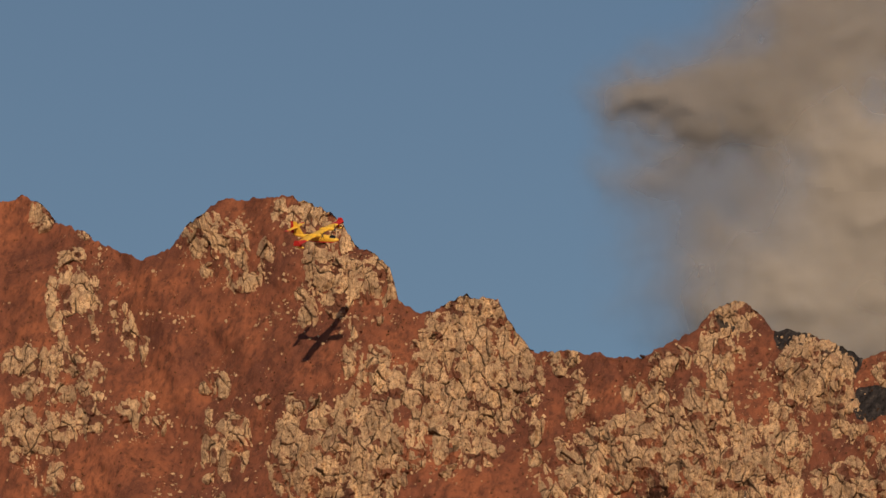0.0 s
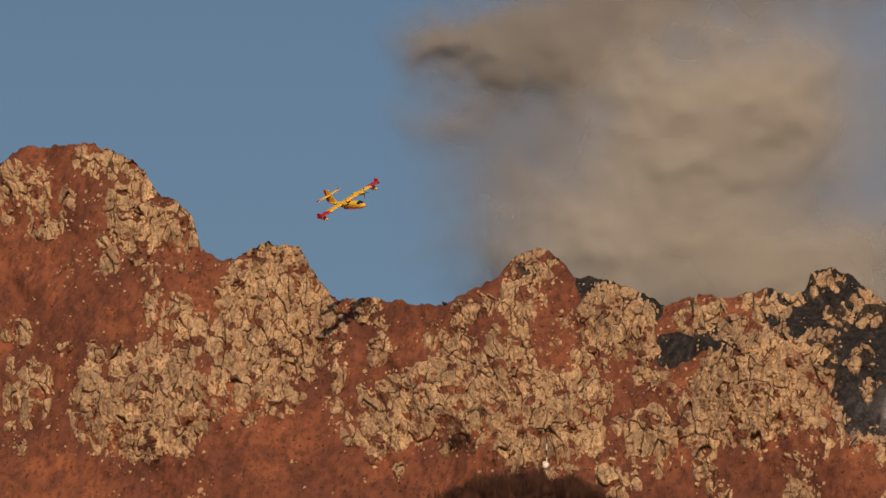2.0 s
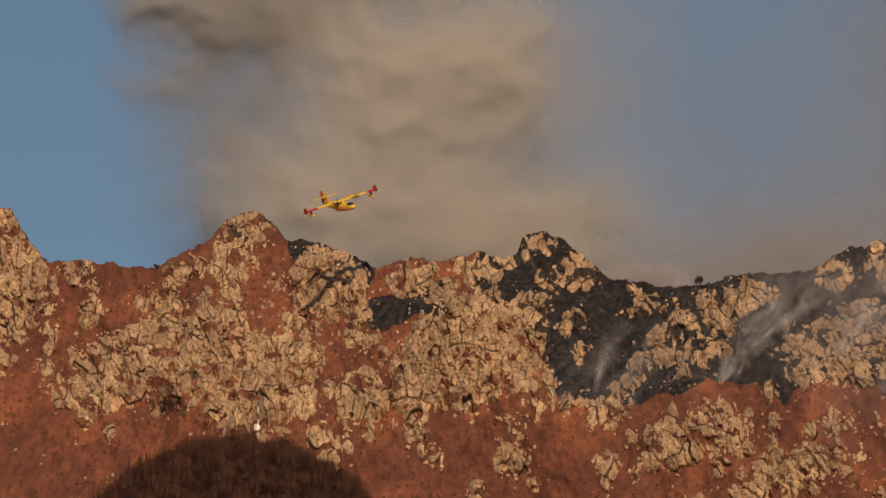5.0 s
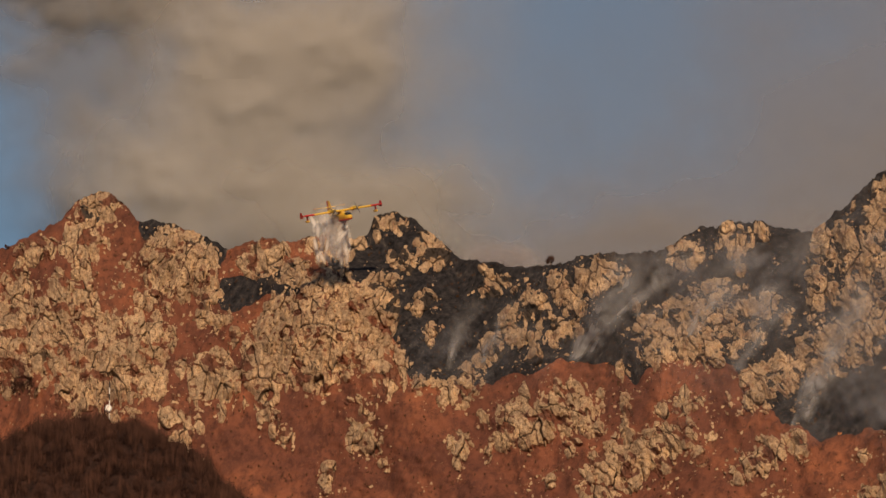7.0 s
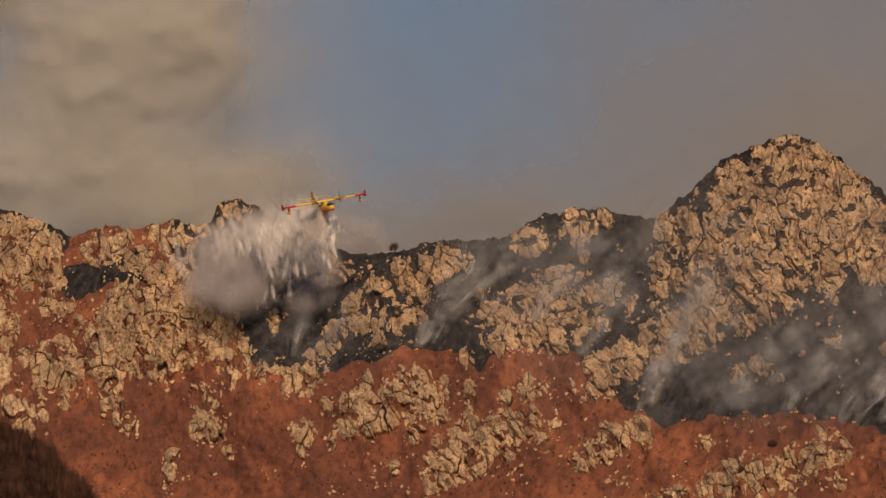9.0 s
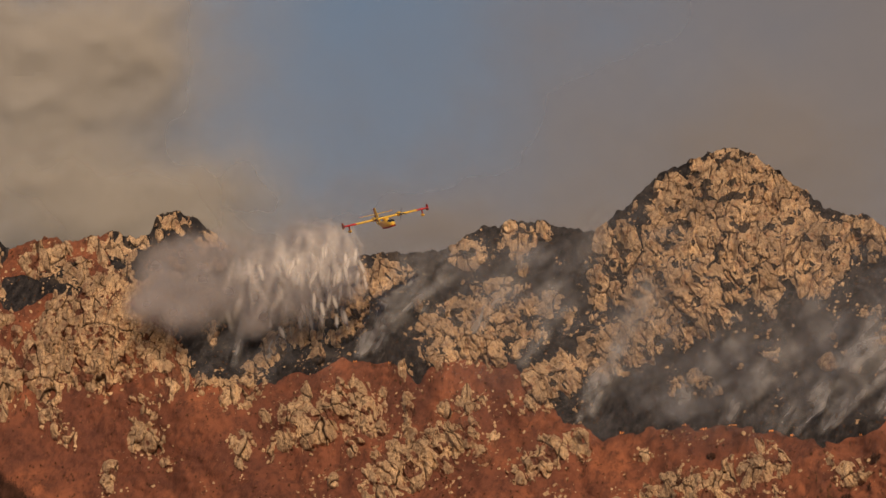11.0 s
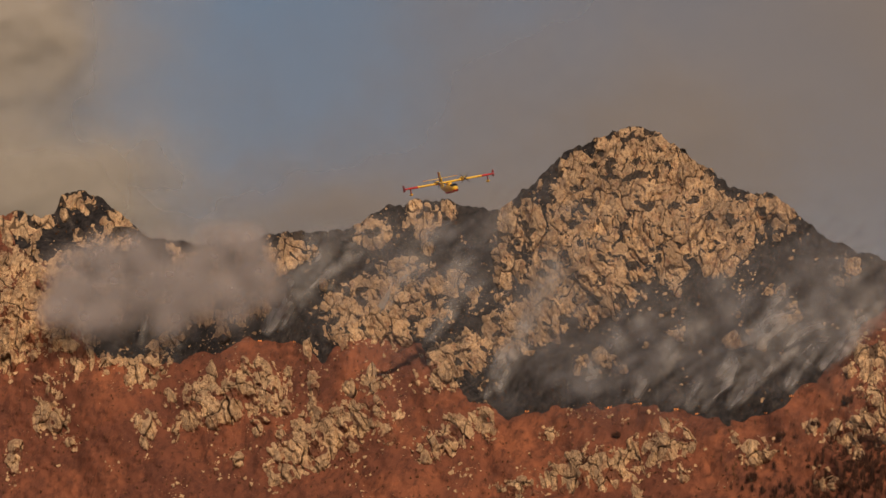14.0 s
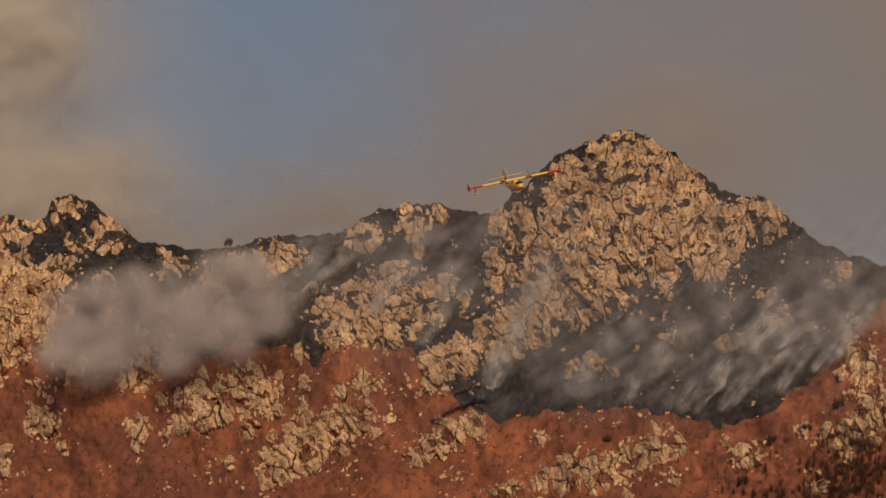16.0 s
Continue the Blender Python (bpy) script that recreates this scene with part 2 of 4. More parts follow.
FLIGHT = [
    (0.0, pose(-233.2, 2501.9, 573.5, 28.1, 9.0, -27.4)),
    (0.5, pose(-210.9, 2490.5, 569.0, 27.9, 9.0, -33.5)),
    (1.0, pose(-189.2, 2475.4, 563.7, 29.8, 9.0, -38.5)),
    (1.5, pose(-168.1, 2459.2, 558.6, 32.3, 9.0, -42.6)),
    (2.0, pose(-148.1, 2443.7, 553.1, 34.1, 9.0, -45.9)),
    (2.5, pose(-128.5, 2429.2, 549.4, 34.8, 9.0, -48.6)),
    (3.0, pose(-109.6, 2416.7, 544.5, 34.2, 9.0, -50.8)),
    (3.5, pose(-93.7, 2405.7, 539.2, 31.8, 9.0, -52.6)),
    (4.0, pose(-78.1, 2395.9, 534.5, 28.8, 9.0, -54.1)),
    (4.5, pose(-63.5, 2386.8, 529.6, 25.8, 9.0, -55.5)),
    (5.0, pose(-49.6, 2378.1, 524.7, 22.8, 9.0, -56.6)),
    (5.5, pose(-36.3, 2369.3, 519.8, 19.8, 9.0, -59.5)),
    (6.0, pose(-23.7, 2360.1, 515.4, 16.9, 9.0, -62.3)),
    (6.5, pose(-9.6, 2350.3, 511.0, 14.7, 9.0, -65.1)),
    (7.0, pose(0.6, 2340.1, 506.3, 13.2, 9.0, -67.8)),
    (7.5, pose(13.2, 2329.1, 502.9, 12.4, 9.0, -68.9)),
    (8.0, pose(26.1, 2317.3, 501.3, 12.3, 9.0, -70.0)),
    (8.5, pose(37.3, 2305.5, 498.4, 12.7, 9.0, -71.1)),
    (9.0, pose(45.8, 2293.7, 495.1, 13.3, 9.0, -72.2)),
    (9.5, pose(56.2, 2281.9, 492.3, 14.0, 9.0, -73.2)),
    (10.0, pose(65.7, 2270.1, 489.4, 14.4, 9.0, -74.2)),
    (10.5, pose(74.9, 2258.4, 486.5, 14.9, 9.0, -75.2)),
    (11.0, pose(83.8, 2246.5, 483.6, 15.4, 9.0, -76.0)),
    (11.5, pose(93.8, 2234.3, 481.2, 15.6, 9.0, -76.8)),
    (12.0, pose(101.0, 2221.5, 479.2, 15.1, 9.0, -77.4)),
    (12.5, pose(108.7, 2207.8, 477.2, 14.4, 9.0, -78.0)),
    (13.0, pose(115.8, 2193.1, 475.1, 13.6, 9.0, -78.4)),
    (13.5, pose(122.2, 2177.3, 472.3, 12.8, 9.0, -78.8)),
    (14.0, pose(129.1, 2160.6, 469.7, 12.3, 9.0, -79.1)),
    (14.5, pose(133.7, 2143.8, 466.6, 12.2, 9.0, -79.4)),
    (15.0, pose(139.1, 2128.4, 463.1, 12.6, 9.0, -79.6)),
    (15.5, pose(143.8, 2116.5, 460.6, 13.1, 9.0, -80.0)),
    (16.0, pose(148.5, 2111.4, 460.8, 13.4, 9.0, -80.4)),
]

# ---- shape tools ----
EYE = Vector((0, 0, 1.7))
AHEAD, ACROSS, RISE = Vector((0, math.cos(radians(12)), math.sin(radians(12)))), Vector((1, 0, 0)), Vector((0, -math.sin(radians(12)), math.cos(radians(12))))
RANGE = 2450.0


def perlin(x, y, seed=0):
    """Smooth noise of two coordinate arrays, about -1 to 1."""
    xi, yi = np.floor(x).astype(np.int64), np.floor(y).astype(np.int64)
    xf, yf = x - xi, y - yi

    def corner(ix, iy, dx, dy):
        h = (ix * 374761393 + iy * 668265263 + seed * 2147483647) & 0xFFFFFFFF
        h = ((h ^ (h >> 13)) * 1274126177) & 0xFFFFFFFF
        a = ((h ^ (h >> 16)) & 0xFFFF) / 65536.0 * 2 * np.pi
        return np.cos(a) * dx + np.sin(a) * dy

    sx, sy = xf * xf * (3 - 2 * xf), yf * yf * (3 - 2 * yf)
    low = corner(xi, yi, xf, yf) * (1 - sx) + corner(xi + 1, yi, xf - 1, yf) * sx
    high = corner(xi, yi + 1, xf, yf - 1) * (1 - sx) + corner(xi + 1, yi + 1, xf - 1, yf - 1) * sx
    return (low * (1 - sy) + high * sy) * 1.5


def fbm(x, y, octaves, seed=0):
    return sum(perlin(x * 2 ** i, y * 2 ** i, seed + 7 * i) * 0.5 ** i for i in range(octaves))


def blocks(x, y, seed=0):
    """Cracked blocks: a level per cell, the distance to its joint, and the way from the cell's middle."""
    xi, yi = np.floor(x).astype(np.int64), np.floor(y).astype(np.int64)
    best, second, level = np.full(x.shape, 9.0), np.full(x.shape, 9.0), np.zeros(x.shape)
    away_x, away_y = np.zeros(x.shape), np.zeros(x.shape)
    for ox in (-1, 0, 1):
        for oy in (-1, 0, 1):
            h = ((xi + ox) * 73856093 + (yi + oy) * 19349663 + seed * 83492791) & 0xFFFFFFFF
            h = ((h ^ (h >> 13)) * 1274126177) & 0xFFFFFFFF
            px, py, lv = (h & 1023) / 1023.0, ((h >> 10) & 1023) / 1023.0, ((h >> 20) & 1023) / 1023.0
            dx, dy = x - xi - ox - px, y - yi - oy - py
            d = np.hypot(dx, dy)
            near = d < best
            second = np.where(near, best, np.minimum(second, d))
            level, best = np.where(near, lv, level), np.where(near, d, best)
            away_x, away_y = np.where(near, dx, away_x), np.where(near, dy, away_y)
    return level, second - best, away_x, away_y


RIDGE_WEST = [(-331, 49.0), (-323, 51.1), (-317, 47.6), (-312, 42.4), (-302, 37.9), (-292, 32.7), (-283, 29.2), (-273, 33.1), (-266, 41.1), (-256, 49.3), (-234, 50.6), (-226, 48.3), (-216, 42.9), (-210, 33.9), (-204, 31.6), (-198, 25.2), (-195, 15.6), (-188, 10.6), (-182, 11.8), (-174, 16.0), (-161, 15.0), (-158, 7.9), (-150, -2.1), (-136, -2.5), (-112, -4.6)]
RIDGE_MIDDLE = [(-104, 0.2), (-94, 5.0), (-88, 12.0), (-79, 14.3), (-73, 10.7), (-68, 5.5), (-54, 3.1), (-46, -0.8), (-37, -4.6), (-27, -1.1), (-18, -2.7), (-3, 0.6), (6, -1.7), (10, 0.2), (12, 5.9), (18, 7.6), (25, 5.9), (32, -0.8), (41, -7.8), (62, -10.7), (76, -9.7), (81, -7.1), (96, -6.3)]
RIDGE_EAST = [(111, -4.7), (122, 2.5), (138, 4.8), (151, 2.5), (160, 0.9), (165, 4.4), (172, 10.5), (183, 21.0), (197, 26.1), (202, 28.6), (208, 29.0), (215, 26.7), (222, 20.9), (232, 14.2), (242, 7.4), (253, 6.1), (262, -0.3), (272, -8.9), (295, -17.1)]
RIDGE = [(-5000, -150), (-1500, -20), (-700, 25), (-420, 36)] + RIDGE_WEST + RIDGE_MIDDLE + RIDGE_EAST + [(330, -22), (420, -5), (700, 20), (1500, -40), (5000, -150)]


def ridge(x):
    xs, hs = zip(*RIDGE)
    h = np.interp(x, xs, hs)
    return h + (1.2 * perlin(x / 5.0, x * 0, 3) + 0.8 * perlin(x / 1.9, x * 0, 5) + 0.4 * perlin(x / 0.8, x * 0, 6)) * (np.abs(x) < 420)


def relief(x, h):
    """Spurs and gullies, metres towards the valley."""
    near = 13 * fbm(x / 62 + 0.3 * h / 62, h / 120, 3, 11) + 3.2 * fbm(x / 14 + 0.4 * h / 14, h / 24, 3, 21) + 0.8 * fbm(x / 3.2, h / 2.6, 3, 31)
    near -= 16 * np.exp(-((x - 42) / 28) ** 2) * np.clip((h + 60) / 40, 0, 1)
    near += 14 * np.exp(-((x - 2) / 24) ** 2) * np.clip((h + 90) / 60, 0, 1) * np.clip((-6 - h) / 12, 0, 1)
    return near


def depth(x, h):
    return RANGE - 0.785 * np.clip(x, -700, 700) + 1.14 * h - relief(x, h)


def spot(x, h, d):
    """World places from metres across and up at the mountain's mean range, and the true distance d."""
    s = d / RANGE
    return np.stack([s * x, d * AHEAD.y + s * h * RISE.y, EYE.z + d * AHEAD.z + s * h * RISE.z], -1)


def mesh_of(name, points, faces, mat, smooth=False):
    me = bpy.data.meshes.new(name)
    points, faces = np.asarray(points, dtype=np.float32), np.asarray(faces, dtype=np.int32)
    me.vertices.add(len(points))
    me.vertices.foreach_set("co", points.ravel())
    me.loops.add(faces.size)
    me.loops.foreach_set("vertex_index", faces.ravel())
    me.polygons.add(len(faces))
    me.polygons.foreach_set("loop_start", np.arange(0, faces.size, faces.shape[1], dtype=np.int32))
    me.update(calc_edges=True)
    me.polygons.foreach_set("use_smooth", np.full(len(faces), smooth))
    me.materials.append(mat)
    return me


def grid_faces(rows, cols):
    i = np.arange(rows * cols).reshape(rows, cols)
    return np.stack([i[:-1, :-1], i[:-1, 1:], i[1:, 1:], i[1:, :-1]], -1).reshape(-1, 4)


def islands(cell):
    """Numbers the connected patches of equal value in a grid; -1 stays -1."""
    lab = np.where(cell >= 0, np.arange(cell.size).reshape(cell.shape), cell.size)
    across, down = (cell[:, 1:] == cell[:, :-1]) & (cell[:, 1:] >= 0), (cell[1:] == cell[:-1]) & (cell[1:] >= 0)
    for _ in range(400):
        old = lab.copy()
        for _ in range(2):
            low = np.where(across, np.minimum(lab[:, 1:], lab[:, :-1]), cell.size)
            lab[:, 1:] = np.where(across, low, lab[:, 1:])
            lab[:, :-1] = np.where(across, np.minimum(lab[:, :-1], low), lab[:, :-1])
            low = np.where(down, np.minimum(lab[1:], lab[:-1]), cell.size)
            lab[1:] = np.where(down, low, lab[1:])
            lab[:-1] = np.where(down, np.minimum(lab[:-1], low), lab[:-1])
        if (lab == old).all():
            break
    return np.where(cell >= 0, lab, -1)


def part(name, bm, mat, parent, label="", smooth=False):
    me = bpy.data.meshes.new(name)
    bmesh.ops.recalc_face_normals(bm, faces=bm.faces)
    bm.to_mesh(me)
    bm.free()
    me.materials.append(mat)
    if smooth:
        me.polygons.foreach_set("use_smooth", np.full(len(me.polygons), True))
    ob = new(name, me)
    ob.parent = parent
    return tagged(ob, label)


# ---- mountain ----
FIRE_EDGE = [(-9, 0.2), (-5, -11.3), (9, -18.0), (20, -38.0), (24, -49.5), (51, -49.5), (76, -42.8), (89, -43.4), (100, -49.5), (112, -40.9), (125, -40.9), (137, -47.6), (150, -62.9), (162, -68.6), (175, -66.7), (194, -64.8), (213, -65.8), (238, -70.9), (253, -67.7), (269, -56.2), (282, -40.9), (296, -26.6)]


def burnt(x, h):
    """Where the fire has passed: one on ash, zero on grass."""
    x2, h2 = x + 2.0 * fbm(x / 9, h / 9, 3, 41), h + 2.0 * fbm(x / 7, h / 7, 3, 47)
    xs, hs = zip(*FIRE_EDGE)
    b = np.clip((h2 - np.interp(x2, xs, hs)) / 2.5 + 0.5, 0, 1) * np.clip((x2 + 7) / 3, 0, 1)
    for cx, ch, rx, rh in ((-61, 3, 8, 4.5), (-43, -6, 5.5, 7), (-35, -20, 9, 5.5), (-18, -15, 9, 5.5), (-27, -17, 12, 4.5), (-47, -1, 6, 3), (-84, 8, 4, 4)):
        b = np.maximum(b, np.clip(3 * (1.1 - np.hypot((x2 - cx) / rx, (h2 - ch) / rh)), 0, 1))
    return b


def build_ground():
    fine = np.arange(-345, 306, 0.62)
    grow = np.concatenate([np.arange(6, 120, 8), np.geomspace(130, 4600, 22)])
    x = np.concatenate([-345 - grow[::-1], fine, 305 + grow])
    top, bottom, n = ridge(x), -122.0, 250
    s = np.linspace(0, 1, n)[:, None]
    hh = bottom + (top - bottom)[None, :] * s
    xx = np.broadcast_to(x, hh.shape)
    front = spot(xx, hh, depth(xx, hh))
    rows = [front]
    crest, foot = front[-1], front[0]
    for back, drop in ((3, 1.2), (8, 5), (20, 15), (50, 42), (110, 90), (220, 160), (420, 260), (800, 330), (1400, 330), (2300, 420)):
        row = crest + np.array([0, back, -drop])
        row[:, 2] = np.maximum(row[:, 2] + (8 * perlin(x / 60, x * 0 + back, 9) if back > 20 else 0), 20)
        rows.append(row[None])
    low = []
    for f in (0.04, 0.1, 0.2, 0.35, 0.55, 0.75, 0.9, 1.0):
        row = foot.copy()
        row[:, 1] = foot[:, 1] * (1 - f) + 1000 * f
        row[:, 2] = foot[:, 2] * (1 - f) ** 1.15 + 25 * f * (1 - f) * perlin(x / 80, x * 0 + f * 5, 15)
        low.append(row)
    for y in (500, 0, -600, -2000, -4500):
        row = foot.copy()
        row[:, 1], row[:, 2] = y, 0
        low.append(row)
    points = np.concatenate([np.stack(low[::-1]), *rows])
    r, c = points.shape[:2]
    me = mesh_of("ground", points.reshape(-1, 3), grid_faces(r, c), GROUND, True)
    ash = np.zeros((r, c), dtype=np.float32)
    ash[len(low):len(low) + n] = burnt(xx, hh)
    ash[len(low) + n:] = ash[len(low) + n - 1]
    me.attributes.new("burnt", "FLOAT", "POINT").data.foreach_set("value", ash.ravel())
    tagged(new("ground", me), "steep mountainside of rust-brown dry grass, partly burnt black", "mountain", kind="structure")


build_ground()
CRAGS, CRAG_SPOTS = [], []


def crag(x, h, w, t, lean):
    """A limestone crag on the mountainside, of cracked blocks: half width w, half height t, leaning by degrees."""
    k = len(CRAGS)
    step = 0.3
    ww, tt = w * 1.3, t * 1.3
    a, b = np.meshgrid(np.arange(-ww, ww + step, step), np.arange(-tt, tt + step, step))
    ca, sa = math.cos(radians(lean)), math.sin(radians(lean))
    gx, gh = x + a * ca + b * sa, h - a * sa + b * ca
    r = np.hypot(a / w, b / t) + 0.36 * fbm(gx / 7, gh / 9, 4, 60 + k)
    body = np.clip(1.2 - r * 1.1, -1, 1)
    size = min(w, t)
    bend = perlin(a / 4, b / 6, k)
    flute = 1 - np.abs(perlin(a / 4.2 + 0.5 * bend, b / 17, 80 + k))
    rib = perlin(a / 1.5 + 0.6 * bend, b / 6, 85 + k)
    lv0, joint0, ax0, ay0 = blocks(a / 5.0 + 0.35 * bend, b / 9.0 + 0.3 * perlin(a / 5, b / 5, k + 3), 70 + k)
    lv, joint, ax, ay = blocks(a / 2.0 + 0.25 * perlin(a / 2, b / 3, k + 5), b / 4.2 + 0.25 * perlin(a / 2, b / 2, k + 9), 90 + k)
    lv2, joint2, ax2, ay2 = blocks(a / 0.95 + 0.2 * lv, b / 1.6, 120 + k)
    hollow = fbm(gx / 5.5 + 0.2 * gh / 5, gh / 4.6, 4, 160 + k)
    out = (0.8 + 0.32 * size) * body + 2.0 * (flute - 0.68) + 0.5 * rib + 1.7 * (lv0 - 0.5) + 1.1 * (lv - 0.5) + 0.5 * (lv2 - 0.5)
    out += 2.6 * ax0 * (lv0 * 7 % 1 - 0.5) * 2 + 0.3 * ay0 + 1.0 * ax * (lv * 7 % 1 - 0.5) * 2 + 0.3 * ay2 - 0.2 * ay
    out -= 1.0 * np.clip(0.08 - joint0, 0, 1) / 0.08 + 0.7 * np.clip(0.09 - joint, 0, 1) / 0.09 + 0.25 * np.clip(0.12 - joint2, 0, 1) / 0.12
    out += 1.5 * fbm(a / 5, b / 9, 2, 140 + k) + 0.22 * fbm(a / 0.9, b / 0.9, 2, 150 + k) - 0.1 - 1.2 * np.clip(hollow - 0.3, 0, 0.5)
    out -= 8 * np.clip(np.hypot(a / w, b / t) - 1.08 + 0.1 * bend, 0, 1)
    out = np.clip(out, -1.8, 30)
    joints = np.maximum(np.clip(1 - joint0 / 0.085, 0, 1), 0.75 * np.clip(1 - joint / 0.08, 0, 1))
    soil = np.clip((hollow - 0.12) / 0.36, 0, 1) * 0.8 + np.clip(0.42 - 0.5 * out, 0, 0.6)
    top = ridge(gx)
    gh2 = np.minimum(gh + 0.22 * np.clip(out, 0, 9), top + 0.4 + 0.16 * np.clip(out, 0, 9))
    d = depth(gx, np.minimum(gh, top)) - out
    f = grid_faces(*a.shape)
    kept = (out > -1.2).ravel()[f].any(1)
    f = f[kept]
    if not len(f):
        return
    pts = spot(gx, gh2, d).reshape(-1, 3)
    base = pts[f.ravel()].mean(0) + np.array((0, 2, 0))
    ash = burnt(gx, gh)
    scorched = burnt(np.array([x]), np.array([h]))[0] > 0.5
    shape = "broad" if w > 1.4 * t else "tall" if t > 1.3 * w else "blocky"
    thing = new("rock_crag")
    thing.location = base
    tagged(thing, f"{shape} tan limestone crag {'rising from burnt black slope' if scorched else 'in rust-brown dry grass'}", "crag", "limestone crags")
    cell = lv0.ravel()[f[:, 0]]
    values, counts = np.unique(cell, return_counts=True)
    big = values[counts > 80]
    fa, fb = a.ravel()[f[:, 0]], b.ravel()[f[:, 0]]
    if len(big):
        mid = np.array([(fa[cell == v].mean(), fb[cell == v].mean()) for v in big])
        nearest = big[np.hypot(fa[:, None] - mid[None, :, 0], (fb[:, None] - mid[None, :, 1]) * 0.6).argmin(1)]
        cell = np.where(np.isin(cell, big), cell, nearest)
    else:
        cell = cell * 0
    whole = np.full(kept.shape, -1)
    whole[kept] = np.unique(cell, return_inverse=True)[1]
    patch = islands(whole.reshape(a.shape[0] - 1, a.shape[1] - 1)).ravel()[kept]
    values, counts = np.unique(patch, return_counts=True)
    for value in values[counts >= min(24, counts.max())]:
        used, inv = np.unique(f[patch == value], return_inverse=True)
        me = mesh_of("rock_block", pts[used] - base, inv.reshape(-1, 4), ROCK)
        for key, values in (("joint", joints), ("soil", soil), ("burnt", ash)):
            me.attributes.new(key, "FLOAT", "POINT").data.foreach_set("value", values.ravel()[used].astype(np.float32))
        ob = new("rock_block", me)
        ob.parent = thing
    CRAGS.append(thing)
    CRAG_SPOTS.append((x, h, w, t))


crag(-305.9, 17.7, 9.2, 13.4, 0)
crag(-285.6, 4.2, 5.0, 9.2, -10)
crag(-322.4, -5.3, 7.6, 6.7, 0)
crag(-309.8, -5.3, 7.6, 5.4, 0)
crag(-318.5, -28.4, 11.5, 8.6, 0)
crag(-302.1, -25.5, 6.7, 6.1, 0)
crag(-287.0, -23.6, 7.6, 6.1, 0)
crag(-312.7, -45.7, 6.1, 5.7, 0)
crag(-256.1, -13.5, 3.4, 4.6, 0)
crag(-253.4, -32.3, 7.6, 11.9, 0)
crag(-316.6, 45.1, 4.6, 5.4, 20)
crag(-302.1, 37.9, 2.3, 1.7, 0)
crag(-309.8, -15.0, 5.4, 4.2, 0)
crag(-328.2, -25.5, 4.8, 3.8, 0)
crag(-321.4, -14.0, 4.8, 3.8, 0)
crag(-298.2, -8.2, 3.4, 4.8, 0)
crag(-261.1, 36.9, 7.3, 9.9, -28)
crag(-252.2, 34.9, 5.7, 9.6, -20)
crag(-226.7, 44.9, 10.5, 6.1, 0)
crag(-217.5, 25.3, 9.6, 13.8, 0)
crag(-203.2, 23.3, 7.6, 9.6, 0)
crag(-240.2, 31.1, 2.7, 4.6, 0)
crag(-247.6, 21.5, 5.7, 3.4, 0)
crag(-225.8, 10.9, 3.1, 5.7, 0)
crag(-210.4, 5.1, 3.8, 5.7, 0)
crag(-213.2, 36.8, 4.2, 6.1, 0)
crag(-197.9, -17.0, 5.7, 10.3, 0)
crag(-203.7, -7.4, 6.7, 6.5, 0)
crag(-227.8, -39.0, 11.1, 13.4, 0)
crag(-207.5, -36.1, 16.8, 19.1, 0)
crag(-168.1, 9.8, 9.9, 6.9, 0)
crag(-177.7, 1.2, 8.6, 10.5, 0)
crag(-159.8, -7.4, 9.9, 17.2, 0)
crag(-173.9, -17.0, 8.6, 16.2, 0)
crag(-187.9, -17.0, 4.6, 13.0, 0)
crag(-167.2, -36.5, 6.9, 5.4, 0)
crag(-148.0, -28.5, 2.7, 6.5, 0)
crag(-178.7, -33.3, 7.6, 7.3, 0)
crag(-148.0, -9.3, 2.9, 7.6, 0)
crag(-138.4, -4.6, 5.4, 2.7, 0)
crag(-134.2, -19.9, 3.8, 5.4, 20)
crag(-115.8, -15.1, 3.1, 5.0, 0)
crag(-106.8, -13.2, 2.3, 2.7, 0)
crag(-102.0, -5.6, 8.0, 4.2, -15)
crag(-86.3, -2.7, 8.0, 11.9, -5)
crag(-80.9, 9.7, 8.0, 5.4, 0)
crag(-84.8, -17.0, 2.7, 3.8, 0)
crag(-103.9, -31.4, 22.0, 13.4, -20)
crag(-130.7, -41.9, 15.3, 11.1, -25)
crag(-79.1, -41.9, 16.8, 14.9, -5)
crag(-64.8, -21.3, 4.2, 3.8, 0)
crag(-54.2, -10.4, 11.1, 10.5, 10)
crag(-50.5, -11.3, 9.6, 10.5, 15)
crag(-60.0, -19.9, 5.0, 5.0, 0)
crag(-45.1, -28.5, 5.0, 5.7, 0)
crag(-26.0, -7.8, 8.4, 5.7, -20)
crag(-3.6, -4.6, 9.2, 5.0, 0)
crag(-16.1, -12.2, 6.5, 3.1, -25)
crag(-4.6, -28.5, 11.1, 14.3, 0)
crag(-18.0, -34.2, 9.6, 12.4, 0)
crag(10.7, -30.4, 7.6, 14.3, 22)
crag(16.8, -45.7, 5.4, 10.7, 0)
crag(-27.5, -48.5, 8.6, 13.4, 0)
crag(-43.8, -47.6, 7.3, 10.5, 0)
crag(-7.5, -45.7, 5.4, 7.6, 0)
crag(1.1, -25.6, 7.6, 9.6, 0)
crag(8.8, -70.1, 6.5, 6.1, 0)
crag(-18.0, -68.6, 2.9, 3.4, 0)
crag(-54.3, -63.3, 6.9, 9.2, 0)
crag(7.3, -61.4, 4.8, 4.2, -20)
crag(-3.6, -80.1, 2.9, 3.4, 0)
crag(-65.8, -38.0, 9.6, 11.5, 0)
crag(-86.8, -49.5, 11.5, 9.6, 0)
crag(18.3, 4.0, 6.5, 4.2, 0)
